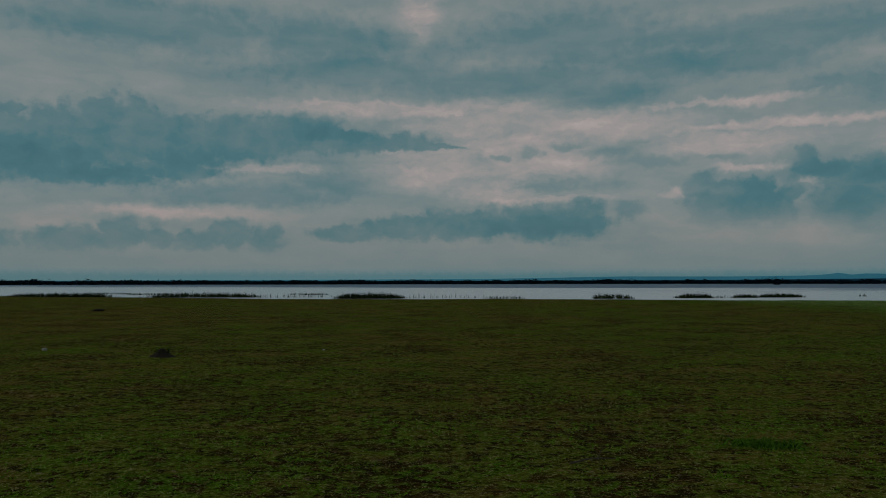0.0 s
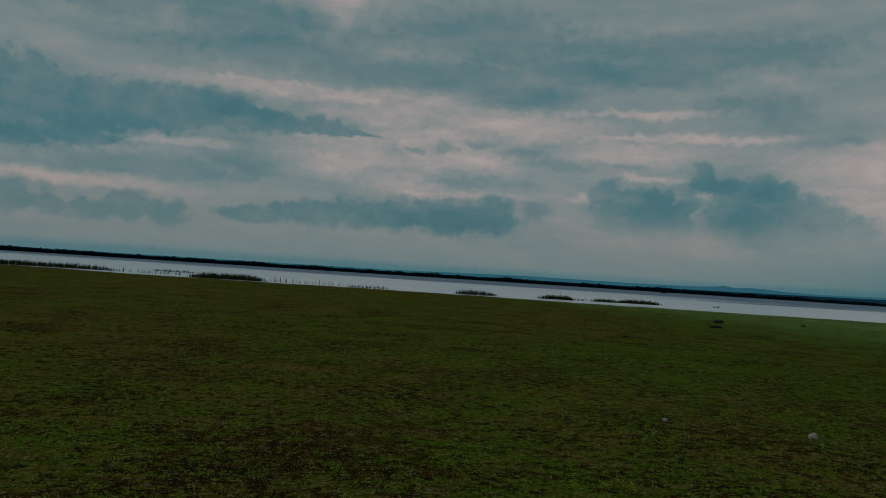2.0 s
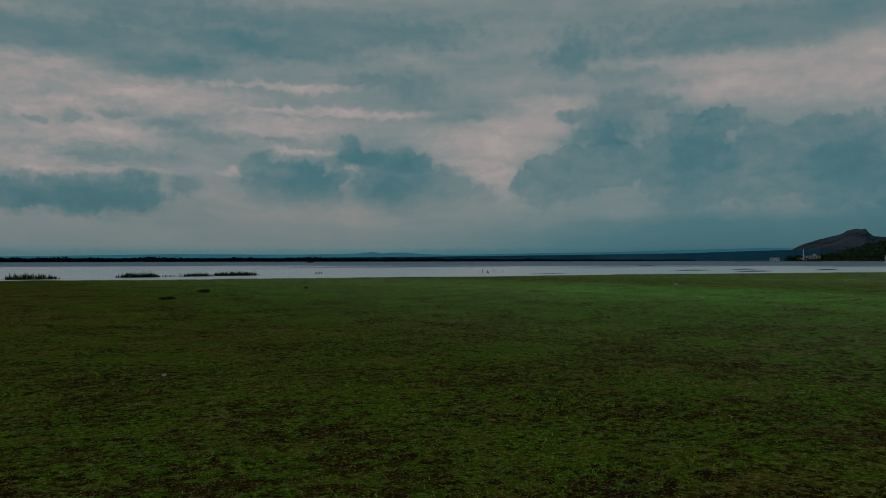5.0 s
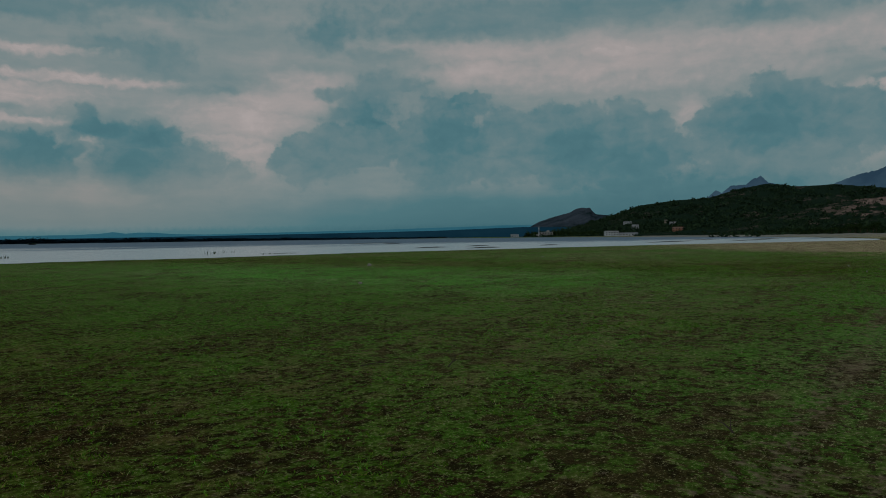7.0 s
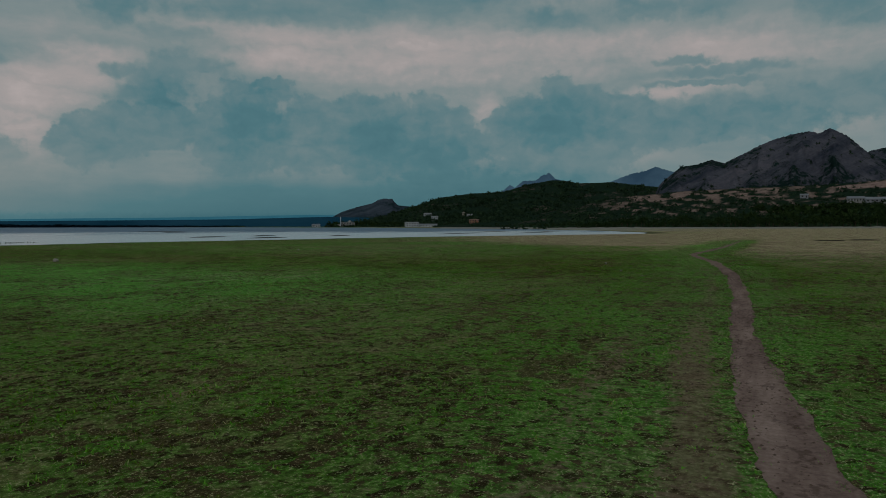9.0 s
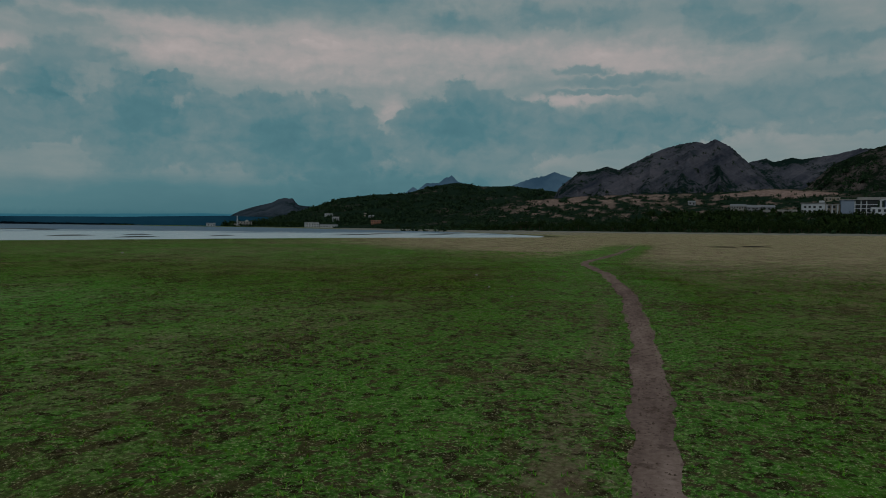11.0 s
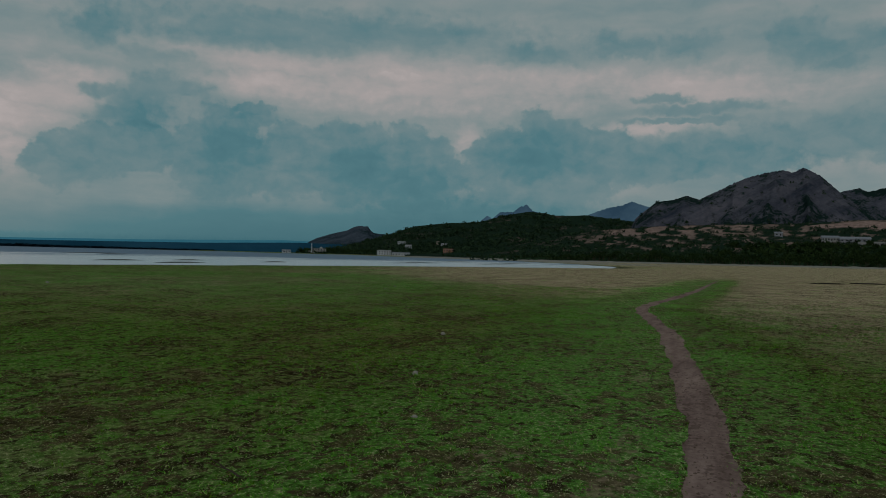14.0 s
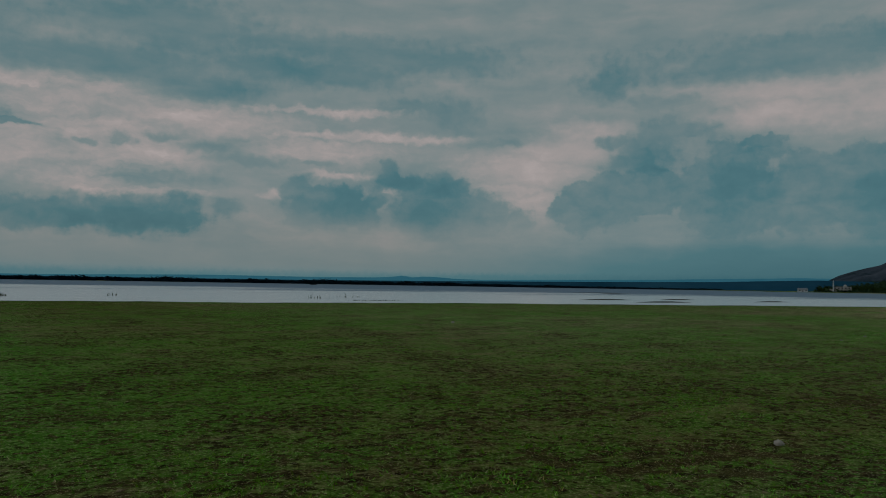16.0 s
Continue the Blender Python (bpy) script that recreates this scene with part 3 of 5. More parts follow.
def land(x, y, off=None):
    """Height of the bare ground."""
    off = from_lake(x, y) if off is None else off
    az, r = bearing_of(x, y)
    off = off + shore_wobble(x, y) * smoothstep(700, 300, r)
    slope = np.where(off > 0, WATER_LEVEL * np.clip(1 - off / 42.0, 0, 1) ** 1.15, WATER_LEVEL + np.maximum(off * 0.045, -3))
    near = smoothstep(160, 40, r)
    relief = near * (0.030 * np.sin(x * 0.9 + 1.3 * np.sin(y * 0.6)) * np.sin(y * 1.1 + 0.7 * np.sin(x * 0.5))
                     + 0.018 * np.sin(x * 2.3 + y * 1.7) * np.sin(y * 2.9 - x * 0.8))
    rut = np.exp(-((y - track_y(x)) / 0.45) ** 2) * smoothstep(140, 100, x)
    rise = smoothstep(84, 108, az) * smoothstep(350, 520, r) * 0.9
    return slope + relief * (1 - rut) * smoothstep(95, 68, x) - 0.02 * rut + rise


def steps(low, high, step, grow, reach):
    """Even steps in the middle, growing outwards."""
    inner = list(np.arange(low, high + step / 2, step))
    for sign in (-1, 1):
        at, width = (inner[0], step) if sign < 0 else (inner[-1], step)
        while abs(at) < reach:
            width *= grow
            at += sign * width
            inner.insert(0, at) if sign < 0 else inner.append(at)
    return np.array(inner)


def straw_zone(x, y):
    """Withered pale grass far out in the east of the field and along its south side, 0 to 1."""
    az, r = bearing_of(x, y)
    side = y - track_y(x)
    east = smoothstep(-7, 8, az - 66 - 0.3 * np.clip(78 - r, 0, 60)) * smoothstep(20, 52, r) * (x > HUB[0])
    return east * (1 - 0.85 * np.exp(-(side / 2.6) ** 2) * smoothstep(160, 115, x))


def freshness(x, y):
    """How fresh the grass is: most beside the footpath, less towards the lake and on the trodden south side."""
    side = y - track_y(x)
    beside = np.exp(-(np.where(side > 0, side / 5.0, side / 2.4)) ** 2) * smoothstep(26, 40, x)
    az, r = bearing_of(x, y)
    open_field = 0.62 * smoothstep(23, 40, x) * (1 - 0.25 * smoothstep(46, 64, x)) + 0.5 * smoothstep(66, 84, x)
    open_field = open_field + 0.22 * smoothstep(40, 49, x) * smoothstep(66, 56, x)
    open_field = open_field * (1 - 0.3 * smoothstep(54, 64, x) * (1 - straw_zone(x, y)))
    south = 0.95 * open_field + 0.4 * smoothstep(52, 66, x) * smoothstep(-1.5, -3.5, side)
    return np.clip(np.maximum(beside, np.where(side > 0, open_field, south)), 0, 1)


def build_ground():
    xs, ys = steps(-14, 104, 0.4, 1.09, 4700), steps(-8, 30, 0.3, 1.045, 4700)
    x, y = np.meshgrid(xs, ys)
    x, y = x.ravel(), y.ravel()
    off = from_lake(x, y)
    z = land(x, y, off)
    wide, high = len(xs), len(ys)
    i = (np.arange(high - 1)[:, None] * wide + np.arange(wide - 1)[None]).ravel()
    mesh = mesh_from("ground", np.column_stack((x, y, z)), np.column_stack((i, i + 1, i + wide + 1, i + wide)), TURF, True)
    az, r = bearing_of(x, y)
    side = y - track_y(x)
    layer(mesh, "fresh", freshness(x, y))
    layer(mesh, "sward", np.maximum(np.maximum(smoothstep(7, 18, side), straw_zone(x, y)), 0.9 * np.exp(-((side + 1.5) / 1.1) ** 2) * smoothstep(32, 38, x) * smoothstep(51, 46, x)))
    ripple = 0.5 + 0.5 * np.sin(x * 0.7 + 2 * np.sin(y * 1.3)) * np.sin(y * 2.2 + x * 0.15)
    tracks = np.exp(-((side - 0.74) / 0.27) ** 2) + 0.55 * np.exp(-((side - 1.75) / 0.30) ** 2) + 0.4 * np.exp(-((side + 0.95) / 0.5) ** 2) * smoothstep(46, 51, x)
    worn = tracks * (0.45 + 0.65 * ripple) * smoothstep(80, 50, x) * smoothstep(22, 34, x) * (1 + 0.6 * smoothstep(52, 44, x))
    layer(mesh, "worn", np.clip(worn, 0, 1.4))
    far_field = 0.95 * straw_zone(x, y) + 0.34 * smoothstep(42, 70, x) * smoothstep(-1.6, -7.0, side)
    far_field = np.minimum(far_field, 0.95)
    lush = np.exp(-((side - 2.2) / 2.2) ** 2) * smoothstep(30, 50, x) * smoothstep(150, 100, x)
    lush += np.exp(-((side + 1.1) / 0.8) ** 2) * smoothstep(30, 40, x) * smoothstep(150, 110, x)
    shore_green = smoothstep(30, 8, off) * smoothstep(0, 60, x) * 0.5
    layer(mesh, "dry", np.clip(far_field - 0.75 * lush + 0.16 * smoothstep(40, -10, x) - shore_green - 0.1 - 0.30 * smoothstep(6, 14, side) * smoothstep(15, 35, x) * smoothstep(70, 50, x), -1, 1))
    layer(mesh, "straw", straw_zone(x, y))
    # brightening mask away from the track, painted into the turf colour
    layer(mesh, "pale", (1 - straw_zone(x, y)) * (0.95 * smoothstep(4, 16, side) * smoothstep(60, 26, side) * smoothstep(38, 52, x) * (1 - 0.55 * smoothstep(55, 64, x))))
    layer(mesh, "mud", smoothstep(9.0, 1.5, off + shore_wobble(x, y) * smoothstep(700, 300, r)) * 0.8)
    beach = smoothstep(2, 10, off) * smoothstep(40, 24, off) * smoothstep(255, 330, x) * smoothstep(76, 60, y - 0.9 * (x - 400))
    layer(mesh, "sand", np.clip(beach, 0, 1))
    tagged(new("ground", mesh), "wide grazed plain of short olive green grass sloping to a lake", "ground", kind="structure")


def build_water():
    ys = np.concatenate((np.linspace(20, 240, 45), np.geomspace(260, 1700, 16)))
    xs = np.concatenate((-np.geomspace(3000, 120, 14), np.linspace(-100, 420, 53), np.geomspace(440, 1700, 12)))
    x, y = np.meshgrid(xs, ys)
    wide, high = len(xs), len(ys)
    i = (np.arange(high - 1)[:, None] * wide + np.arange(wide - 1)[None]).ravel()
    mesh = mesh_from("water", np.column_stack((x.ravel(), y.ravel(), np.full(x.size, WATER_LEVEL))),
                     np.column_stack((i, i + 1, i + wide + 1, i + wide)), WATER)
    tagged(new("water", mesh), "calm grey lake with the reflected sky put into its colour", "lake", kind="structure")


def build_path():
    """The trodden strip, with ragged borders, a finger's breadth sunk between the tufts."""
    xs = np.arange(-14, 128, 0.08)
    verts, across = [], 7
    for x in xs:
        mid = float(track_y(x)) + 0.02 * math.sin(x * 1.1) + 0.02 * math.sin(x * 2.7)
        fade = float(smoothstep(130, 92, x))
        half = float(np.interp(x, [30, 38, 42, 44.5, 48, 54, 62], [0.28, 0.33, 0.30, 0.235, 0.205, 0.21, 0.235]))
        half = (half + 0.02 * math.sin(x * 0.9) + 0.015 * math.sin(x * 2.3 + 1)) * (0.4 + 0.6 * fade)
        for k in range(across):
            u = k / (across - 1) * 2 - 1
            rag = 0.07 * noise.noise(Vector((x * 1.5, u * 2, 4))) + 0.035 * noise.noise(Vector((x * 6, u * 3, 9)))
            yy = mid + u * half + rag * abs(u)
            verts.append((x, yy, float(land(np.array([x]), np.array([yy]), np.array([90.0]))[0]) + 0.014 - 0.008 * u * u))
    n = len(xs)
    i = (np.arange(n - 1)[:, None] * across + np.arange(across - 1)[None]).ravel()
    mesh = mesh_from("footpath", verts, np.column_stack((i, i + across, i + across + 1, i + 1)), EARTH, True)
    tagged(new("footpath", mesh), "narrow trodden footpath of bare brown earth winding over the grass", "path", kind="structure")


def build_bank():
    """A low pale bank along the far edge of the field and the end of the lake."""
    az = np.arange(66.5, 113, 0.05)
    reach = np.interp(az, [66.5, 70, 73, 79, 85, 112], [690, 600, 520, 447, 440, 452])
    verts = []
    for a, r in zip(az, reach):
        r += 5 * noise.noise(Vector((a * 1.3, 2, 0)))
        for step, (out, rise) in enumerate(((0, -0.25), (5, 0.25), (11, 0.62), (18, 0.85), (34, 0.5))):
            x, y = HUB[0] + (r + out) * math.sin(math.radians(a)), HUB[1] + (r + out) * math.cos(math.radians(a))
            lift = rise * (1 + 0.45 * noise.noise(Vector((a * 2.1, step * 0.4, 6)))) if step else rise
            verts.append((x, y, max(float(land(np.array([x]), np.array([y]))[0]), WATER_LEVEL) * (1 if step < 4 else 0) + lift))
    n = len(az)
    i = (np.arange(n - 1)[:, None] * 5 + np.arange(4)[None]).ravel()
    mesh = mesh_from("beach", verts, np.column_stack((i, i + 1, i + 6, i + 5)), SAND, True)
    tagged(new("beach", mesh), "low pale sandy bank at the edge of the field", "beach", kind="structure")


build_ground()
build_water()
build_path()
build_bank()


# ---- hills ----
def far_point(az, r, z=0.0):
    a = math.radians(az)
    return Vector((HUB[0] + r * math.sin(a), HUB[1] + r * math.cos(a), z))


def ridge_height(ridge, az, r):
    """Height of a skyline given as pairs of bearing and elevation, at the distance r."""
    azs, els = zip(*ridge)
    return EYE + r * np.tan(np.radians(np.interp(az, azs, els)))


def build_hill(name, ridge, foot, crest, back, made, label, rough=0.12, gully=0.2, bare=None, seed=1.0, low=-2.0, columns=160, rows=44,
               category="hill", kind="structure", ribs=()):
    """A hill as a sheet over bearing and distance: foot, gullied flank, crest line, and a far side that falls away."""
    az = np.linspace(ridge[0][0], ridge[-1][0], columns)
    u = np.concatenate((np.linspace(0, 1, rows), np.linspace(1.08, 2, 8)))
    a, v = np.meshgrid(az, u)
    r = np.where(v <= 1, foot + (crest - foot) * v, crest + (back - crest) * (v - 1))
    x, y = HUB[0] + r * np.sin(np.radians(a)), HUB[1] + r * np.cos(np.radians(a))
    top = ridge_height(ridge, a, crest) - low
    spurs = np.abs(lumps(a + 1.6 * v, v * 2.0, 0.7, 4, seed)) + 0.4 * np.abs(lumps(a + 2.6 * v, v * 2.2, 1.7, 5, seed + 5))
    flank = np.where(v <= 1, np.clip(v, 0, 1) ** 1.25, np.clip(2 - v, 0, 1) ** 0.8)
    flank = flank - gully * spurs * np.clip(v, 0, 1) * np.clip(1 - v, 0, 1) * 2.2
    mid = np.clip(v, 0, 1) * np.where(v <= 1, 1 - 0.85 * np.clip(v, 0, 1) ** 3, 0.15)
    z = low + top * flank + top * rough * lumps(x, y, 6.0 / crest * 4, 5, seed + 3) * mid
    for at_top, at_foot, width, rise in ribs:
        line = at_foot + (at_top - at_foot) * np.clip(v, 0, 1)
        z = z + top * rise * np.exp(-np.abs((a - line) / width) ** 1.3) * np.clip(v, 0, 1) * np.clip(1 - v, 0, 1) * 2
    z[v == 1] = (low + top)[v == 1] + 0.012 * top[v == 1] * lumps(a[v == 1], a[v == 1] * 0, 6.0, 3, seed)
    wide, high = len(az), len(u)
    i = (np.arange(high - 1)[:, None] * wide + np.arange(wide - 1)[None]).ravel()
    mesh = mesh_from(name, np.column_stack((x.ravel(), y.ravel(), z.ravel())),
                     np.column_stack((i, i + wide, i + wide + 1, i + 1)), made, True)
    layer(mesh, "bare", np.zeros(x.size) if bare is None else np.clip(bare(a, r, x, y), 0, 1).ravel())
    tagged(new(name, mesh), label, category, kind=kind)
    return a, r, x, y, z


FOOTHILL = [(66, 0.0), (72, 0.35), (77, 1.5), (81, 2.2), (85, 2.55), (90, 2.75), (95, 2.85), (98.4, 3.1), (102.4, 2.95), (105, 2.9),
            (110, 2.9), (118, 2.6), (126, 2.0), (132, 0.0)]
MAIN = [(82.2, 0.5), (83.4, 3.1), (84.2, 3.8), (84.9, 4.36), (86, 4.5), (87, 4.82), (87.9, 4.54), (88.6, 4.9), (89.3, 5.23), (90.2, 5.7), (91.2, 6.12),
        (92.3, 6.4), (93.4, 6.57), (94.05, 6.38), (94.7, 6.69), (95.1, 6.5), (95.7, 6.19), (97, 4.96), (98.4, 3.74), (99.8, 2.6), (101, 1.0)]
BACK = [(95, 3.0), (97, 5.0), (98.2, 5.24), (98.6, 4.95), (99.8, 5.26), (100.4, 5.1), (102.5, 5.39), (104, 5.75), (104.5, 5.7), (108, 5.2), (114, 4.6), (120, 2.0)]
RIGHT = [(99.2, 1.5), (101, 3.4), (102.4, 4.73), (103.5, 5.2), (104.75, 5.72), (106.6, 6.18), (107.7, 6.24), (110, 6.5), (114, 6.0), (120, 4.5), (128, 1.0)]
SMALL = [(56.6, -0.1), (58, 0.44), (59.1, 1.06), (60.2, 1.42), (61.5, 1.75), (62.0, 2.02), (62.4, 2.12), (62.7, 2.08), (63.05, 2.1), (63.2, 1.84), (63.5, 1.59), (64.4, 1.5), (66, 1.3), (68, 0.2)]
GREEN = [(58.3, -0.1), (60.5, 0.4), (62.2, 0.74), (65.1, 1.65), (66.6, 2.19), (69.3, 2.52), (71.6, 2.64), (73.4, 3.15), (75.4, 3.52), (76.6, 3.44), (77.4, 3.25),
         (79.9, 3.31), (81.3, 3.12), (85, 2.7), (90, 2.4), (94, 1.0)]
SPIRE = [(70.8, 2.0), (71.7, 2.73), (72.2, 3.16), (72.6, 2.93), (73.2, 3.45), (74.2, 3.48), (74.8, 3.95), (75.0, 3.92), (75.2, 4.1), (75.7, 3.59), (77.1, 3.24), (79, 2.2)]
BLUE = [(78.5, 2.6), (80, 3.4), (81.4, 3.91), (82.4, 4.1), (83.1, 4.39), (84, 4.09), (84.9, 3.81), (87, 3.0)]


def foothill_bare(a, r, x, y):
    """Where the slope is bare: a pit of reddish earth below the mountain, and level terraces of pale earth."""
    strips = lumps(a * 0.9, r * 0.016, 1.0, 4, 2.0)
    middle, half = 1078 + 6 * np.sin(a * 2), 62 * np.sqrt(np.clip(1 - ((a - 99.0) / 3.9) ** 2, 0, 1)) + 1
    pit = smoothstep(1.15, 0.75, np.abs(r - middle) / half + 0.5 * strips) * (np.abs(a - 99) < 4.4)
    band = smoothstep(930, 1010, r) * smoothstep(78.5, 82, a) * smoothstep(94, 91, a) * smoothstep(-0.22, 0.08, strips) * smoothstep(1160, 1120, r)
    strewn = smoothstep(0.10, 0.30, strips) * smoothstep(640, 760, r) * smoothstep(76, 82, a) * smoothstep(106, 98, a)
    return np.maximum(np.maximum(pit, 0.85 * band), 0.7 * strewn)


RANGE_WEST = [(-60, 0.10), (-20, 0.22), (2.5, 0.30), (13, 0.47), (21, 0.44), (25.5, 0.48), (27, 0.56), (27.7, 0.66), (28.5, 0.53), (29.4, 0.61), (30.4, 0.58), (31.6, 0.48),
              (34, 0.42), (40, 0.52), (47, 0.62), (51, 0.72), (54, 0.78), (56.6, 0.85), (60, 0.8), (66, 0.5)]
build_hill("far_range", RANGE_WEST, 4300, 4600, 4800, HAZED_RANGE, "low haze-blue hills far beyond the lake", rough=0.0, gully=0.0, columns=300, rows=8, kind="structure", category="backdrop")
WOODLAND = [(-45, 0.14), (0, 0.16), (20, 0.20), (30, 0.27), (43, 0.40), (51, 0.50), (55, 0.62), (58, 0.70), (63, 0.6), (68, 0.2)]
build_hill("far_woodland", WOODLAND, 1490, 1580, 1800, HAZED_WOOD, "dark haze-blue wooded rise beyond the lake", rough=0.1, gully=0.0, columns=500, rows=8, category="backdrop")
build_hill("spire_mountain", SPIRE, 3300, 3700, 4200, HAZED_ROCK, "distant haze-blue mountain with a rocky tower on top", rough=0.2, seed=11)
build_hill("blue_mountain", BLUE, 3200, 3700, 4200, HAZED_ROCK, "distant haze-blue pointed mountain", rough=0.2, seed=13)
small_hill = build_hill("bare_hill", SMALL, 1900, 2300, 2700, HAZED_HILL, "small bare rocky hill with a blunt summit", seed=17)
green_hill = build_hill("green_hill", GREEN, 1130, 1650, 2200, GREEN_SLOPE, "long low hill covered with dark green scrub", rough=0.16, gully=0.12, seed=19, columns=200)
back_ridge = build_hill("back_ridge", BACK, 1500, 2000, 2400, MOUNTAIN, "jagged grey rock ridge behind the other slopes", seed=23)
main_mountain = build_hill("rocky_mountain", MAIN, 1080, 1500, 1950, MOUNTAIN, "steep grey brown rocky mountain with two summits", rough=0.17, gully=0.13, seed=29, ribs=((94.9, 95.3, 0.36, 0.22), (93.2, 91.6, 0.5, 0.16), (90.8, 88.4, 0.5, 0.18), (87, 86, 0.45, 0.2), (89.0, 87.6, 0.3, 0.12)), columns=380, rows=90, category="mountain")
right_hill = build_hill("scrub_mountain", RIGHT, 950, 1300, 1800, BROWN_SLOPE, "broad brown mountain flank with patches of scrub", rough=0.2, gully=0.4, seed=31, columns=260, rows=60, category="mountain")
foothill = build_hill("foothill", FOOTHILL, 500, 1150, 1400, GREEN_SLOPE, "gentle slope of scrub and bare reddish earth terraces", rough=0.10, gully=0.05,
                      bare=foothill_bare, seed=37, columns=480, rows=76)


# ---- plants ----
def leafy(rng, lobes, count, size):
    """Loose triangles gathered round a few lobes: verts and faces of a crown."""
    lobes = np.asarray(lobes, float)
    pick = rng.integers(0, len(lobes), count)
    way = rng.normal(size=(count, 3))
    way /= np.linalg.norm(way, axis=1)[:, None]
    mid = lobes[pick, :3] + way * (lobes[pick, 3:4] * rng.uniform(0.6, 1.08, (count, 1))) * (1, 1, 0.8)
    verts = mid[:, None] + rng.normal(size=(count, 3, 3)) * size * rng.uniform(0.6, 1.3, (count, 1, 1))
    return verts.reshape(-1, 3), np.arange(count * 3).reshape(-1, 3)


def tree_variant(seed, tall, spread, leaves):
    rng = np.random.default_rng(seed)
    tree = thing("tree", pose(0, 0, 0), "dark green broad tree below the hills", "tree", "trees of the belt")
    bm = bmesh.new()
    rings, sides = [(0.0, 0.24), (tall * 0.2, 0.17), (tall * 0.55, 0.09)], 7
    bend = rng.normal(size=2) * 0.25
    loops = [[bm.verts.new((math.cos(k * math.tau / sides) * w + bend[0] * h / tall, math.sin(k * math.tau / sides) * w + bend[1] * h / tall, h))
              for k in range(sides)] for h, w in rings]
    for a, b in zip(loops, loops[1:]):
        for k in range(sides):
            bm.faces.new((a[k], a[(k + 1) % sides], b[(k + 1) % sides], b[k]))
    lobes = []
    for k in range(6):
        turn, out, up = k * 1.05 + rng.uniform(-0.4, 0.4), spread * rng.uniform(0.35, 0.72), tall * rng.uniform(0.4, 0.86)
        tip = Vector((math.cos(turn) * out, math.sin(turn) * out, up))
        base = Vector((0, 0, tall * 0.28))
        side = Vector((0.06, 0.04, 0))
        quad = [bm.verts.new(base + side), bm.verts.new(base - side), bm.verts.new(tip)]
        bm.faces.new(quad)
        lobes.append((*tip, spread * rng.uniform(0.34, 0.55)))
    lobes.append((0, 0, tall * 0.80, spread * 0.42))
    part("trunk", bm, BARK, tree)
    verts, faces = leafy(rng, lobes, leaves, 0.34)
    crown = new("crown", mesh_from("crown", verts, faces, LEAVES))
    crown.parent = tree
    return tree, verts


def build_tree_belt():
    rng = random.Random(5)
    kinds = [tree_variant(40 + k, tall, wide, 260)[0] for k, (tall, wide) in enumerate(((7.5, 3.4), (9.0, 3.8), (6.0, 3.0), (8.0, 4.2)))]
    used = set()
    for k in range(150):
        az = 69 + 46 * (k + rng.uniform(-0.4, 0.4)) / 150
        r = 478 + 22 * rng.random() + (10 if az > 100 else 0) + max(0, 78 - az) * 26
        at = far_point(az, r)
        size = rng.uniform(0.62, 1.12) * (0.5 + 0.5 * float(smoothstep(70, 86, az))) * (1 + 0.12 * float(smoothstep(94, 106, az)))
        m = Matrix.Translation((at.x, at.y, float(land(np.array([at.x]), np.array([at.y]))[0]) - 0.05)) @ Matrix.Rotation(rng.uniform(0, 6.28), 4, "Z")
        m = m @ Matrix.Diagonal((size * 1.15, size * 1.15, size, 1))
        kind = rng.randrange(4)
        if kind in used:
            copy = copy_thing(kinds[kind], m)
            copy.matrix_basis = m
        else:
            used.add(kind)
            kinds[kind].matrix_basis = m


def scatter_scrub(name, label, hill, count, size, seed, keep, made=SCRUB, leaves=14, group=""):
    """Bushes over a hill's flank, each a loose clump of leaf masses; too many to count."""
    rng = np.random.default_rng(seed)
    a, r, x, y, z = hill
    rows, cols = x.shape
    verts = []
    while len(verts) < count:
        i, j = rng.integers(0, rows - 10), rng.integers(0, cols - 1)
        if rng.random() > keep(a[i, j], r[i, j], x[i, j], y[i, j]):
            continue
        u, v = rng.random(2)
        at = np.array([sum(w * q for w, q in zip(((1 - u) * (1 - v), u * (1 - v), (1 - u) * v, u * v),
                                                   (g[i, j], g[i, j + 1], g[i + 1, j], g[i + 1, j + 1]))) for g in (x, y, z)])
        s = size * rng.uniform(0.5, 1.4)
        way = rng.normal(size=(leaves, 3))
        way /= np.linalg.norm(way, axis=1)[:, None]
        mid = at + (0, 0, s * 0.35) + way * s * rng.uniform(0.45, 1.0, (leaves, 1)) * (1, 1, 0.62)
        verts.append((mid[:, None] + rng.normal(size=(leaves, 3, 3)) * s * 0.36).reshape(-1, 3))
    verts = np.concatenate(verts)
    tagged(new(name, mesh_from(name, verts, np.arange(len(verts)).reshape(-1, 3), made)), label, "shrubs", kind="stuff")


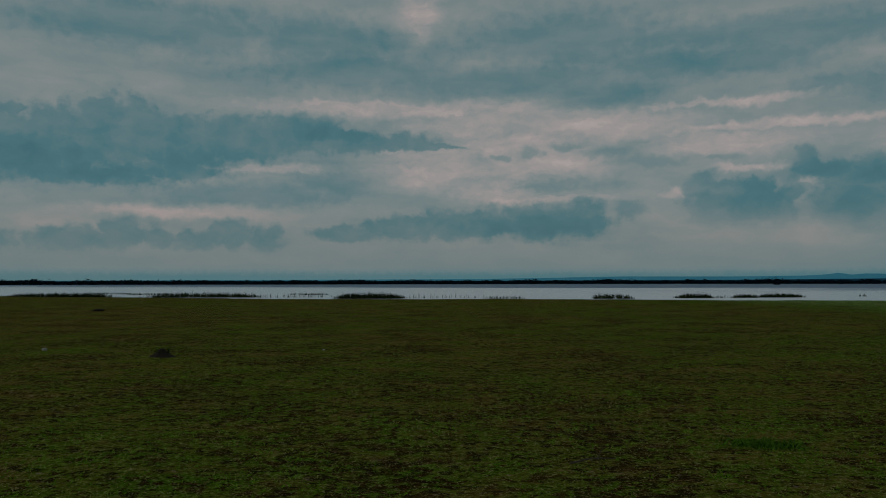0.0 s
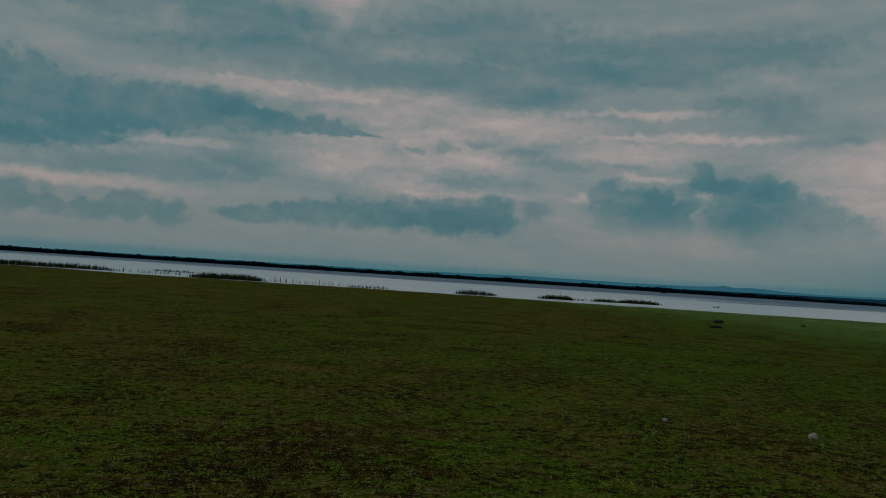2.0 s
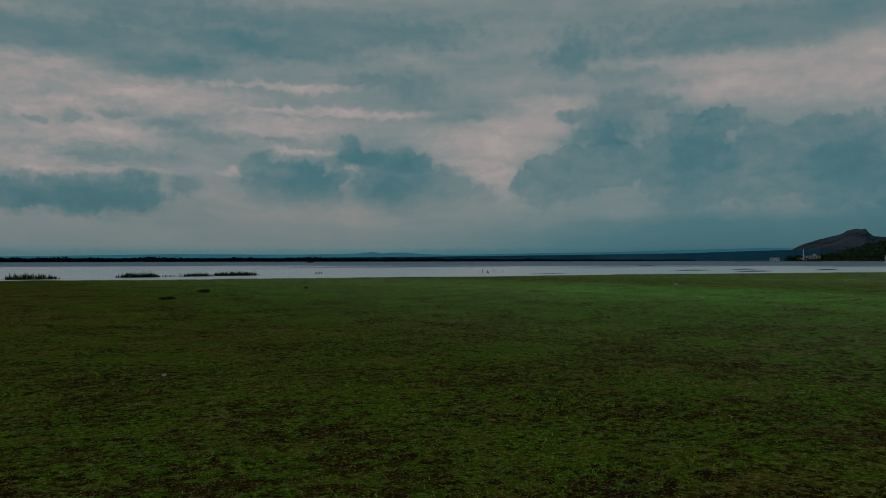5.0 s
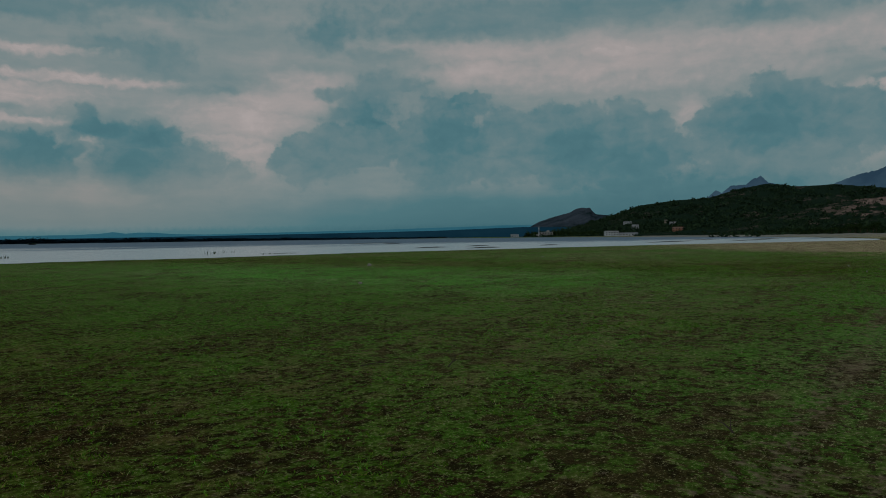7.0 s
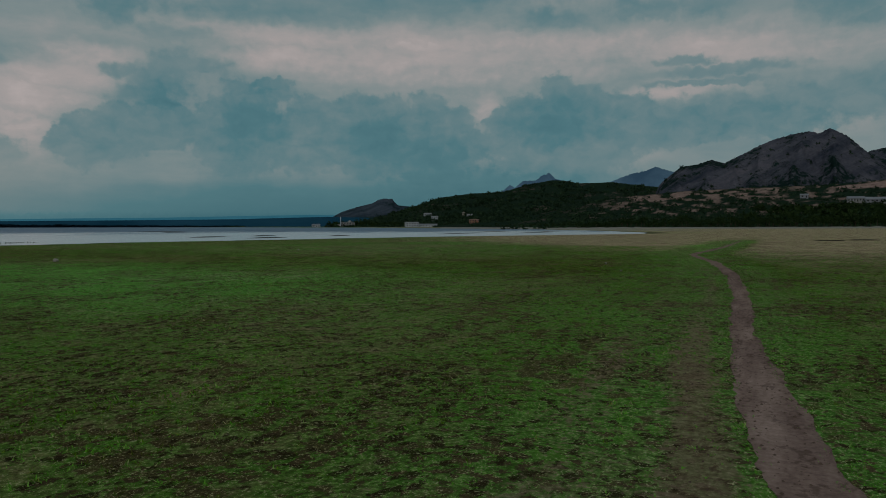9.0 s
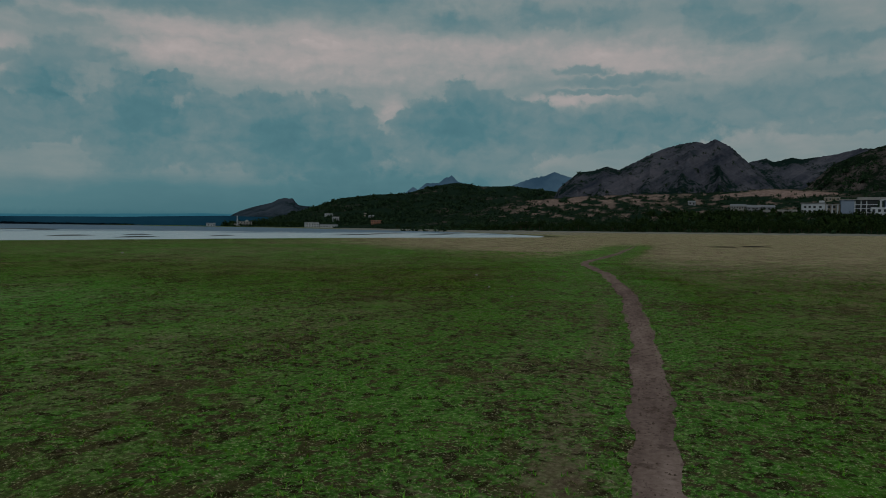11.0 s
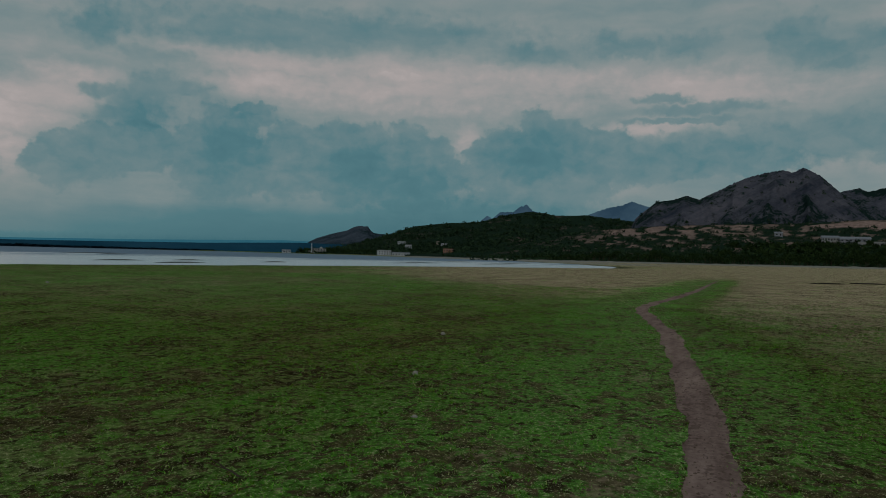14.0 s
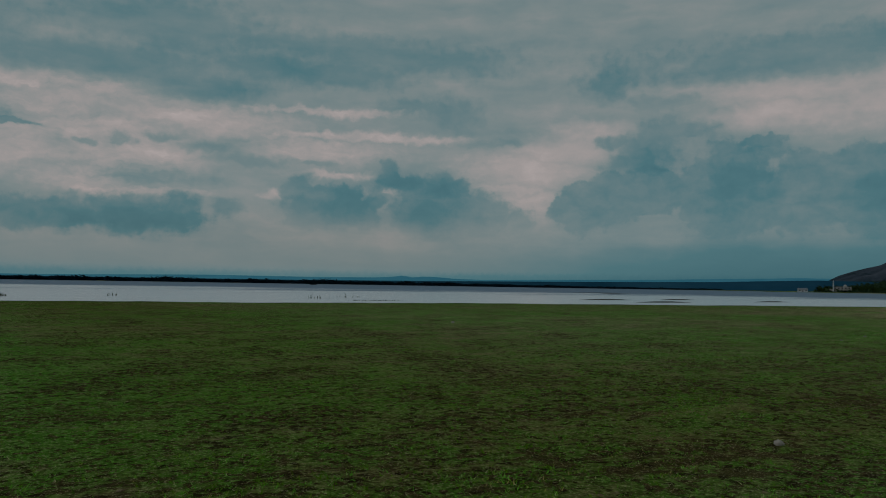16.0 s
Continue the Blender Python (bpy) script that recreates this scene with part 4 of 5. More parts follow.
def far_woods():
    """The wooded far bank: a long ragged row of trees a few metres high."""
    rng = np.random.default_rng(8)
    verts = []
    for az in np.arange(-40, 53, 0.05):
        x, y = float(HUB[0]), float(HUB[1])
        r = 1380 + 60 * math.sin(az * 0.13) + rng.uniform(0, 70) + 60 * float(smoothstep(20, 50, az))
        tall = 8.4 + 3.4 * noise.noise(Vector((az * 0.45, 3, 1))) + 3.6 * noise.noise(Vector((az * 1.3, 5, 1))) + rng.uniform(-1, 1.2)
        tall *= 0.85 - 0.70 * float(smoothstep(24, 52, az)) + 0.2 * math.exp(-((az - 11.5) / 2.5) ** 2)
        if rng.random() < 0.02:
            tall *= 1.45
        tall = max(tall, 1.0)
        at = np.array([*far_point(az - 1.2, r, 0.0)])
        lobes = [(rng.normal() * 1.2, rng.normal() * 1.2, tall * h, tall * 0.26) for h in (0.10, 0.24, 0.40, 0.60)]
        v, f = leafy(rng, lobes, 46, 0.8)
        v *= (2.6, 2.6, 1.0)
        verts.append(v + at)
    verts = np.concatenate(verts)
    tagged(new("far_woods", mesh_from("far_woods", verts, np.arange(len(verts)).reshape(-1, 3), HAZED_LEAVES)),
           "dark wooded bank on the far side of the lake", "woods", kind="stuff")


def grass_cover():
    """Short grazed grass along the ride: fine leaning blades gathered in small tussocks with gaps between."""
    rng = np.random.default_rng(21)
    count = 1150000
    x, y = rng.uniform(-12, 100, count), rng.uniform(-12, 30, count)
    side = y - track_y(x)
    away = np.minimum(np.abs(side), 40)
    density = np.where(side > 0, np.interp(away, [0, 3.4, 4.2, 8, 12, 20, 26], [0.0, 0.0, 1.0, 1.0, 0.5, 0.14, 0.0]), 0.0)
    near = np.interp(away, [0, 0.13, 0.22, 0.5, 8, 14, 18], [0.0, 0.0, 1.4, 1.2, 1.0, 0.5, 0.0]) * smoothstep(37, 41, x) * smoothstep(96, 66, x)
    density = np.maximum(density, near)
    clump = 0.62 + 0.38 * np.sin(x * 1.9 + 2.0 * np.sin(y * 1.2)) * np.sin(y * 2.6 + 1.7 * np.sin(x * 0.9))
    spots = np.sin(x * 9.3 + 2.2 * np.sin(y * 5.1)) * np.sin(y * 11.7 + 1.9 * np.sin(x * 6.1))
    bare = np.exp(-((side - 0.74) / 0.27) ** 2) + 0.8 * np.exp(-((side - 1.75) / 0.3) ** 2) + 0.7 * np.exp(-((side + 0.95) / 0.4) ** 2)
    keep = rng.random(count) < density * clump * np.where(spots > -0.1, 1.0, 0.25) * 0.8 * (1 - 0.7 * np.clip(bare, 0, 1) * (x > 30))
    x, y = x[keep], y[keep]
    z = land(x, y, np.full(len(x), 90.0))
    blades, n = 6, len(x)
    turn = rng.uniform(0, math.tau, (n, blades))
    lush = 0.8 + 0.4 * np.sin(x * 0.5 + 1) * np.sin(y * 0.7) + rng.uniform(-0.2, 0.5, n)
    tall = 0.021 * np.clip(lush, 0.4, 1.7)[:, None] * rng.uniform(0.3, 1.3, (n, blades))
    out = rng.uniform(0.014, 0.065, (n, blades))
    spread = rng.uniform(0.0, 0.05, (n, blades))
    base = np.stack((x[:, None] + np.cos(turn) * spread, y[:, None] + np.sin(turn) * spread, np.repeat(z[:, None] - 0.003, blades, 1)), -1)
    lean = np.stack((np.cos(turn * 1.7) * out, np.sin(turn * 1.7) * out, tall), -1)
    wide = np.stack((-np.sin(turn * 1.7), np.cos(turn * 1.7), np.zeros_like(turn)), -1) * rng.uniform(0.004, 0.008, (n, blades, 1))
    verts = np.stack((base - wide, base + wide, base + lean), 2)
    fresh = rng.random(n) < freshness(x, y)
    for chosen, made, label in ((~fresh, GRASS, "short grazed olive green grass of the plain"), (fresh, FRESH_GRASS, "short fresh green grass beside the footpath")):
        corners = verts[chosen].reshape(-1, 3)
        tagged(new("grass", mesh_from("grass", corners, np.arange(len(corners)).reshape(-1, 3), made)), label, "grass", kind="stuff")


def earth_crumbs():
    """Crumbs and small clods of dark earth kicked up over the footpath and the worn strip beside it."""
    rng = np.random.default_rng(33)
    count = 3000
    x = rng.uniform(36, 66, count)
    strip = rng.random(count) < 0.35
    y = track_y(x) + np.where(strip, rng.normal(0.74, 0.26, count), rng.normal(0, 0.17, count))
    z = land(x, y, np.full(count, 90.0)) + np.where(strip, 0.004, 0.012)
    corners = np.array([(1, 0, 0), (0, 1, 0), (-1, 0, 0), (0, -1, 0), (0, 0, 0.8), (0, 0, -0.5)], float)
    size = 0.005 + 0.012 * rng.random((count, 1, 1)) ** 2.5
    verts = np.stack((x, y, z), -1)[:, None] + corners * size * rng.uniform(0.6, 1.4, (count, 6, 3))
    shell = np.array([(0, 1, 4), (1, 2, 4), (2, 3, 4), (3, 0, 4), (1, 0, 5), (2, 1, 5), (3, 2, 5), (0, 3, 5)])
    faces = (np.arange(count)[:, None, None] * 6 + shell).reshape(-1, 3)
    tagged(new("earth_crumbs", mesh_from("earth_crumbs", verts.reshape(-1, 3), faces, CRUMB)), "crumbs of dark earth strewn over the footpath", "earth", kind="stuff")


def reed_bed(x, y, long, deep, tall, count, seed, label):
    """Upright and leaning stalks standing in the shallows."""
    rng = np.random.default_rng(seed)
    px, py = rng.uniform(-long, long, count) + rng.normal(0, 0.12 * long, count), rng.normal(0, deep * 0.5, count)
    high = tall * (0.4 + 0.5 * rng.random(count) ** 2) * (1 - 0.3 * np.minimum(np.abs(px) / long, 1.2) ** 4) * np.where(rng.random(count) < 0.06, 1.35, 1.0)
    turn = rng.uniform(0, math.tau, count)
    lean = rng.normal(0, 0.14, (count, 2)) * high[:, None]
    wide = np.stack((np.cos(turn), np.sin(turn), np.zeros(count)), -1) * rng.uniform(0.025, 0.06, (count, 1))
    base = np.stack((px, py, np.full(count, -0.25)), -1)
    mid = base + np.stack((lean[:, 0] * 0.35, lean[:, 1] * 0.35, high * 0.6 + 0.25), -1)
    tip = base + np.stack((lean[:, 0], lean[:, 1], high + 0.25), -1)
    verts = np.stack((base - wide, base + wide, mid + wide * 0.8, mid - wide * 0.8, tip), 1).reshape(-1, 3)
    i = np.arange(count)[:, None] * 5
    faces = np.concatenate((i + (0, 1, 2), i + (0, 2, 3), i + (3, 2, 4)))
    ob = new("reed_bed", mesh_from("reed_bed", verts, faces, REED))
    ob.location = (x, y, WATER_LEVEL)
    tagged(ob, label, "reeds", "reed beds along the shore", "stuff")


build_tree_belt()
far_woods()
scatter_scrub("foothill_scrub", "dark green bushes scattered over the gentle slope", foothill, 5600, 2.5, 51,
              lambda a, r, x, y: (1.0 if r < 680 else 0.34) * float(smoothstep(70, 78, a)) * (0.12 if foothill_bare(np.array([a]), np.array([r]), np.array([x]), np.array([y]))[0] > 0.4 else 1))
scatter_scrub("hill_scrub", "dense dark green scrub on the low hill", green_hill, 5200, 4.0, 52, lambda a, r, x, y: 0.25 + 0.75 * float(noise.noise(Vector((x * 0.012, y * 0.012, 3))) > -0.12))
scatter_scrub("mountain_scrub", "dark bushes scattered over the rocky mountain", main_mountain, 2600, 3.0, 53,
              lambda a, r, x, y: float(smoothstep(1300, 1110, r)) + 0.025)
scatter_scrub("flank_scrub", "dark green bushes on the brown mountain flank", right_hill, 1400, 4.2, 54, lambda a, r, x, y: 0.4 + 0.6 * (a < 105))
grass_cover()
earth_crumbs()
scatter_scrub("slope_trees", "dark green trees standing among the buildings on the slope", foothill, 900, 3.6, 57,
              lambda a, r, x, y: float(560 < r < 790) * float(smoothstep(88, 94, a)), LEAVES, 40)

# ---- reeds and the shore ----
def build_reeds():
    thick, thin = "dense dark green reed bed at the waterline", "thin row of dark reed stalks in the water"
    beds = [(-71, 137, 9, 2.2, 0.95, 1500, thick), (-78, 172, 6, 0.8, 0.7, 240, thin), (-63, 160, 5, 0.8, 0.7, 200, thin),
            (-43, 133, 9, 2.0, 1.0, 1500, thick), (-31, 130, 6, 1.4, 1.1, 46, thin), (-24, 132, 5, 1.4, 1.1, 40, thin),
            (-29, 160, 4, 0.7, 0.7, 160, thin), (-12, 121, 5, 1.6, 1.05, 1300, thick), (-4, 123, 3, 1.0, 1.1, 26, thin),
            (3, 124, 5, 1.0, 1.0, 30, thin), (10, 119, 3, 1.2, 0.7, 110, thin), (27, 118, 3.0, 1.3, 0.9, 420, thick),
            (41.5, 122, 2.7, 0.8, 0.85, 620, thick), (46, 123, 3.0, 0.8, 0.75, 60, thin), (50.8, 124, 2.0, 0.6, 0.7, 330, thick),
            (57.5, 126, 3.5, 0.7, 0.8, 700, thick), (76, 134, 0.8, 0.4, 0.8, 14, thin), (105, 119, 2.2, 0.7, 0.9, 12, thin),
            (114, 128, 2.4, 0.8, 0.9, 16, thin), (109, 106, 4, 0.7, 0.3, 90, thin)]
    for k, (x, y, long, deep, tall, count, label) in enumerate(beds):
        reed_bed(x, y, long, deep, tall * (1.2 if label == thick else 1.0), count, 100 + k, label)


def mud_bank(x, y, long, deep, seed):
    """A low hump of mud and weed breaking the water."""
    bm = bmesh.new()
    rings, sides = 5, 22
    loops = []
    for k in range(rings):
        u = k / (rings - 1)
        loops.append([bm.verts.new((math.cos(a * math.tau / sides) * long * (1 - u) * (1 + 0.3 * noise.noise(Vector((a, seed, 0)))),
                                    math.sin(a * math.tau / sides) * deep * (1 - u) * (1 + 0.3 * noise.noise(Vector((a, seed, 5)))),
                                    -0.12 + 0.34 * (1 - (1 - u) ** 2) + 0.05 * noise.noise(Vector((a, k, seed))))) for a in range(sides)])
    for a, b in zip(loops, loops[1:-1]):
        for k in range(sides):
            bm.faces.new((a[k], a[(k + 1) % sides], b[(k + 1) % sides], b[k]))
    bm.faces.new(loops[-2])
    for v in loops[-1]:
        bm.verts.remove(v)
    mesh = bpy.data.meshes.new("mud_bank")
    bm.to_mesh(mesh)
    bm.free()
    mesh.materials.append(MUD)
    ob = new("mud_bank", mesh)
    ob.location = (x, y, WATER_LEVEL)
    tagged(ob, "low dark bank of mud and weed in shallow water", "mud bank", "mud banks of the shallows")


MUD = plain("wet_mud", (0.035, 0.034, 0.028), 0.6, 2.0)
build_reeds()
for k, (x, y, long, deep) in enumerate(((166, 118, 9, 1.6), (261, 216, 9, 3.0), (190, 121, 7, 1.4), (163, 100, 9, 1.2), (199, 104, 7, 1.3),
                                        (262, 95, 26, 2.0), (300, 80, 34, 2.2), (330, 108, 30, 3.0), (360, 90, 28, 2.2), (285, 248, 24, 4))):
    mud_bank(x, y, long, deep * 0.45, 3.0 * k)


# ---- small things on the grass ----
def height_at(x, y):
    return float(land(np.array([float(x)]), np.array([float(y)]))[0])


def lump(name, x, y, size, made, label, category, seed, group="", sink=0.25, squash=0.7, turn=0.0):
    """A rough lump: stone, clod or dropping, bedded in the ground."""
    bm = bmesh.new()
    bmesh.ops.create_icosphere(bm, subdivisions=3, radius=0.5)
    for v in bm.verts:
        w = v.co.normalized()
        v.co *= 1 + 0.35 * noise.noise(w * 1.6 + Vector((seed, 0, 0))) + 0.2 * noise.noise(w * 4.5 + Vector((0, seed, 0)))
        v.co = Vector((v.co.x * size[0], v.co.y * size[1], v.co.z * size[2]))
    mesh = bpy.data.meshes.new(name)
    for f in bm.faces:
        f.smooth = True
    bm.to_mesh(mesh)
    bm.free()
    mesh.materials.append(made)
    ob = new(name, mesh)
    ob.matrix_world = pose(x, y, height_at(x, y) + size[2] * (0.5 - sink), 0, 0, turn)
    return tagged(ob, label, category, group)


STONES = [(12.85, 10.75, 0.15, 0.12), (11.2, 11.6, 0.10, 0.07), (47.0, 25.5, 0.22, 0.14), (60.6, 38.0, 0.34, 0.22), (37.4, 5.72, 0.10, 0.05),
          (63.8, 10.2, 0.13, 0.08), (-10.8, 20.1, 0.16, 0.11), (-3.2, 19.9, 0.08, 0.05), (21.0, 15.7, 0.09, 0.06), (69.1, 11.8, 0.14, 0.09),
          (79.6, 36.2, 0.22, 0.12), (90.6, 23.0, 0.16, 0.08), (87.5, 22.1, 0.12, 0.06), (61.0, 9.0, 0.08, 0.05)]
for k, (x, y, wide, tall) in enumerate(STONES):
    lump("stone", x, y, (wide * 0.8, wide * 0.65, tall * 0.9), STONE, "pale grey field stone lying in the grass", "stone", 2.3 * k, "stones in the grass", turn=37 * k)
for k, (x, y, wide, tall) in enumerate(((30.0, 45.8, 0.7, 0.22), (26.6, 39.6, 0.8, 0.16), (-22.4, 48.1, 0.7, 0.2), (36.8, 47.4, 0.4, 0.14), (17.0, 28.0, 0.3, 0.08))):
    lump("dung_heap", x, y, (wide, wide * 0.6, tall), DUNG, "dark dried dung heap on the grass", "dung", 5 + 1.7 * k, "dung heaps", turn=21 * k)
for k, (x, y, long) in enumerate(((132.0, -2.9, 3.4), (137.0, -7.2, 3.8))):
    lump("brush_heap", x, y, (0.8, long, 0.14), DUNG, "long low heap of dark dry brush on the field", "brush heap", 30 + k, turn=25)


def grassy_mound(x, y):
    mound = thing("mound", pose(x, y, height_at(x, y)), "small dark earth mound with a grassy crest", "mound")
    bm = bmesh.new()
    sides, rings = 20, [(0.32, -0.03), (0.20, 0.04), (0.12, 0.10), (0.07, 0.17), (0.03, 0.21)]
    loops = [[bm.verts.new((math.cos(k * math.tau / sides) * w * (1.3 + 0.25 * noise.noise(Vector((k * 0.7, w, 1)))),
                            math.sin(k * math.tau / sides) * w * (0.9 + 0.25 * noise.noise(Vector((k * 0.7, w, 7)))), h)) for k in range(sides)] for w, h in rings]
    for a, b in zip(loops, loops[1:]):
        for k in range(sides):
            bm.faces.new((a[k], a[(k + 1) % sides], b[(k + 1) % sides], b[k]))
    bm.faces.new(loops[-1])
    part("earth", bm, DUNG, mound)
    rng = np.random.default_rng(77)
    count = 60
    turn = rng.uniform(0, math.tau, count)
    at = np.stack((rng.normal(0, 0.12, count), rng.normal(0, 0.08, count), np.full(count, 0.10)), -1)
    tip = at + np.stack((np.cos(turn) * 0.06, np.sin(turn) * 0.06, rng.uniform(0.06, 0.16, count)), -1)
    wide = np.stack((-np.sin(turn), np.cos(turn), turn * 0), -1) * 0.01
    verts = np.stack((at - wide, at + wide, tip), 1).reshape(-1, 3)
    crest = new("grass_crest", mesh_from("grass_crest", verts, np.arange(count * 3).reshape(-1, 3), REED))
    crest.parent = mound
    tagged(crest, kind="stuff")


def weed_patch(x, y):
    rng = np.random.default_rng(78)
    count = 900
    px, py, turn = rng.normal(0, 0.2, count), rng.normal(0, 0.13, count), rng.uniform(0, math.tau, count)
    at = np.stack((px, py, np.zeros(count)), -1)
    tip = at + np.stack((np.cos(turn) * 0.05, np.sin(turn) * 0.05, rng.uniform(0.02, 0.06, count)), -1)
    wide = np.stack((-np.sin(turn), np.cos(turn), turn * 0), -1) * 0.012
    verts = np.stack((at - wide, at + wide, tip), 1).reshape(-1, 3)
    ob = new("weed_patch", mesh_from("weed_patch", verts, np.arange(count * 3).reshape(-1, 3), WEED))
    ob.location = (x, y, height_at(x, y))
    tagged(ob, "dark bluish green patch of low weeds", "weeds")


def fallen_twig(x, y, long, turn, forks, seed):
    """A dead branch on the ground, with side shoots."""
    twig = thing("twig", pose(x, y, height_at(x, y) + 0.012, 0, 0, turn), "dead forked brown twig lying on the grass", "twig", "fallen twigs")
    rng = random.Random(seed)

    def shoot(name, a, b, w):
        bm = bmesh.new()
        way, sides, rows = b - a, 6, []
        side = way.cross(Vector((0, 0, 1))).normalized()
        up = side.cross(way).normalized()
        for k in range(6):
            u = k / 5
            mid = a + way * u + up * 0.04 * math.sin(u * 3.1) * way.length + side * 0.03 * rng.uniform(-1, 1) * way.length
            rows.append([bm.verts.new(mid + (side * math.cos(q * math.tau / sides) + up * math.sin(q * math.tau / sides)) * w * (1 - 0.7 * u)) for q in range(sides)])
        for p, q in zip(rows, rows[1:]):
            for k in range(sides):
                bm.faces.new((p[k], p[(k + 1) % sides], q[(k + 1) % sides], q[k]))
        part(name, bm, DEAD, twig)

    shoot("stem", Vector((-long / 2, 0, 0)), Vector((long / 2, 0, 0.02)), 0.011)
    for k in range(forks):
        root = Vector((long * rng.uniform(-0.3, 0.3), 0, 0.02))
        shoot("side_shoot", root, root + Vector((rng.uniform(0.05, 0.14), rng.uniform(-0.12, 0.12), rng.uniform(0.05, 0.16))), 0.006)


WEED = leaf_material("low_weed", (0.024, 0.062, 0.006), (0.070, 0.150, 0.014))
grassy_mound(-6.96, 18.4)
weed_patch(3.55, 8.3)
for k, (x, y, long, turn, forks) in enumerate(((34.1, 11.05, 0.45, 20, 4), (33.4, 11.9, 0.4, -30, 1), (1.5, 7.5, 0.5, 12, 1), (32.8, 6.9, 0.35, 40, 1), (58.4, 9.5, 0.3, 70, 2))):
    fallen_twig(x, y, long, turn, forks, k)


# ---- the boat ----
def build_boat(x, y, turn):
    boat = thing("boat", pose(x, y, WATER_LEVEL, 0, 0, turn), "dark wooden fishing boat lying on the lake", "boat")
    bm = bmesh.new()
    stations = []
    for k in range(11):
        u = k / 10 * 2 - 1
        half, rise = 1.1 * (1 - abs(u) ** 2.4) + 0.05, 0.35 * u * u
        stations.append([bm.verts.new((u * 6.5, s * half * w, h)) for s, w, h in ((-1, 1, 0.8 + rise), (-1, 0.75, 0.1), (0, 0, -0.25), (1, 0.75, 0.1), (1, 1, 0.8 + rise))])
    for a, b in zip(stations, stations[1:]):
        for k in range(4):
            bm.faces.new((a[k], b[k], b[k + 1], a[k + 1]))
    part("hull", bm, BOATWOOD, boat)
    for at in (-3.0, 0.0, 3.0):
        part("thwart", box(at - 0.15, at + 0.15, -0.95, 0.95, 0.55, 0.6), BOATWOOD, boat)
    part("shelter", box(-1.6, 1.4, -0.7, 0.7, 0.6, 1.35, 0.1), BOATWOOD, boat)


build_boat(368, 815, 35)


# ---- buildings ----
def stand(hill, az, el):
    """Where the sight line of that bearing and elevation meets a hill's flank."""
    a, r, x, y, z = hill
    col = int(np.argmin(np.abs(a[0] - az)))
    rise = EYE + np.tan(math.radians(el)) * r[:, col]
    for k in range(1, len(r)):
        if z[k, col] >= rise[k]:
            u = (rise[k - 1] - z[k - 1, col]) / ((z[k, col] - z[k - 1, col]) - (rise[k] - rise[k - 1]) + 1e-9)
            u = min(max(u, 0), 1)
            dist = r[k - 1, col] + u * (r[k, col] - r[k - 1, col])
            return far_point(az, dist, z[k - 1, col] + u * (z[k, col] - z[k - 1, col])), dist
    return far_point(az, r[-9, col], z[-9, col]), r[-9, col]


def facing(at, az, turn=0.0, sink=1.0):
    return pose(at.x, at.y, at.z - sink, 0, 0, -az + turn)


def window(parent, x, z, y, wide, tall):
    frame_bm = box(x - wide / 2 - 0.12, x + wide / 2 + 0.12, y - 0.10, y + 0.05, z - 0.12, z + tall + 0.12)
    outer = part("window", frame_bm, CONCRETE, parent)
    part("pane", box(x - wide / 2, x + wide / 2, y - 0.13, y - 0.06, z, z + tall), GLASS, outer)


def house(m, wide, deep, storeys, made, label, windows=3, roof="flat", name="house", plinth=2.0):
    """A plastered house: walls on a plinth, parapet or pitched roof, windows, door."""
    home = thing(name, m, label, "house", "houses by the lake")
    tall = plinth + 3.1 * storeys
    part("wall", box(-wide / 2, wide / 2, -deep / 2, deep / 2, 0, tall, 0.05), made, home)
    if roof == "flat":
        part("roof_slab", box(-wide / 2 - 0.5, wide / 2 + 0.5, -deep / 2 - 0.5, deep / 2 + 0.5, tall, tall + 0.3), CONCRETE, home)
        for x0, x1, y0, y1 in ((-wide / 2, wide / 2, -deep / 2, -deep / 2 + 0.2), (-wide / 2, wide / 2, deep / 2 - 0.2, deep / 2),
                               (-wide / 2, -wide / 2 + 0.2, -deep / 2 + 0.2, deep / 2 - 0.2), (wide / 2 - 0.2, wide / 2, -deep / 2 + 0.2, deep / 2 - 0.2)):
            part("parapet", box(x0, x1, y0, y1, tall + 0.3, tall + 1.1), made, home)
    else:
        bm = bmesh.new()
        w, d, h = wide / 2 + 0.5, deep / 2 + 0.6, deep * 0.22
        corners = [bm.verts.new(c) for c in ((-w, -d, tall), (w, -d, tall), (w, d, tall), (-w, d, tall), (-w, 0, tall + h), (w, 0, tall + h))]
        for face in ((0, 1, 5, 4), (2, 3, 4, 5), (0, 4, 3), (1, 2, 5), (0, 3, 2, 1)):
            bm.faces.new([corners[k] for k in face])
        part("roof", bm, TIN, home)
    for s in range(storeys):
        for k in range(windows):
            x = -wide / 2 + wide * (k + 0.5) / windows
            if s == 0 and k == windows // 2:
                part("door", box(x - 0.6, x + 0.6, -deep / 2 - 0.08, -deep / 2 + 0.04, plinth, plinth + 2.1), BOATWOOD, home)
            else:
                window(home, x, plinth + 0.9 + 3.1 * s, -deep / 2, min(1.8, wide / windows * 0.5), 1.4)
    return home


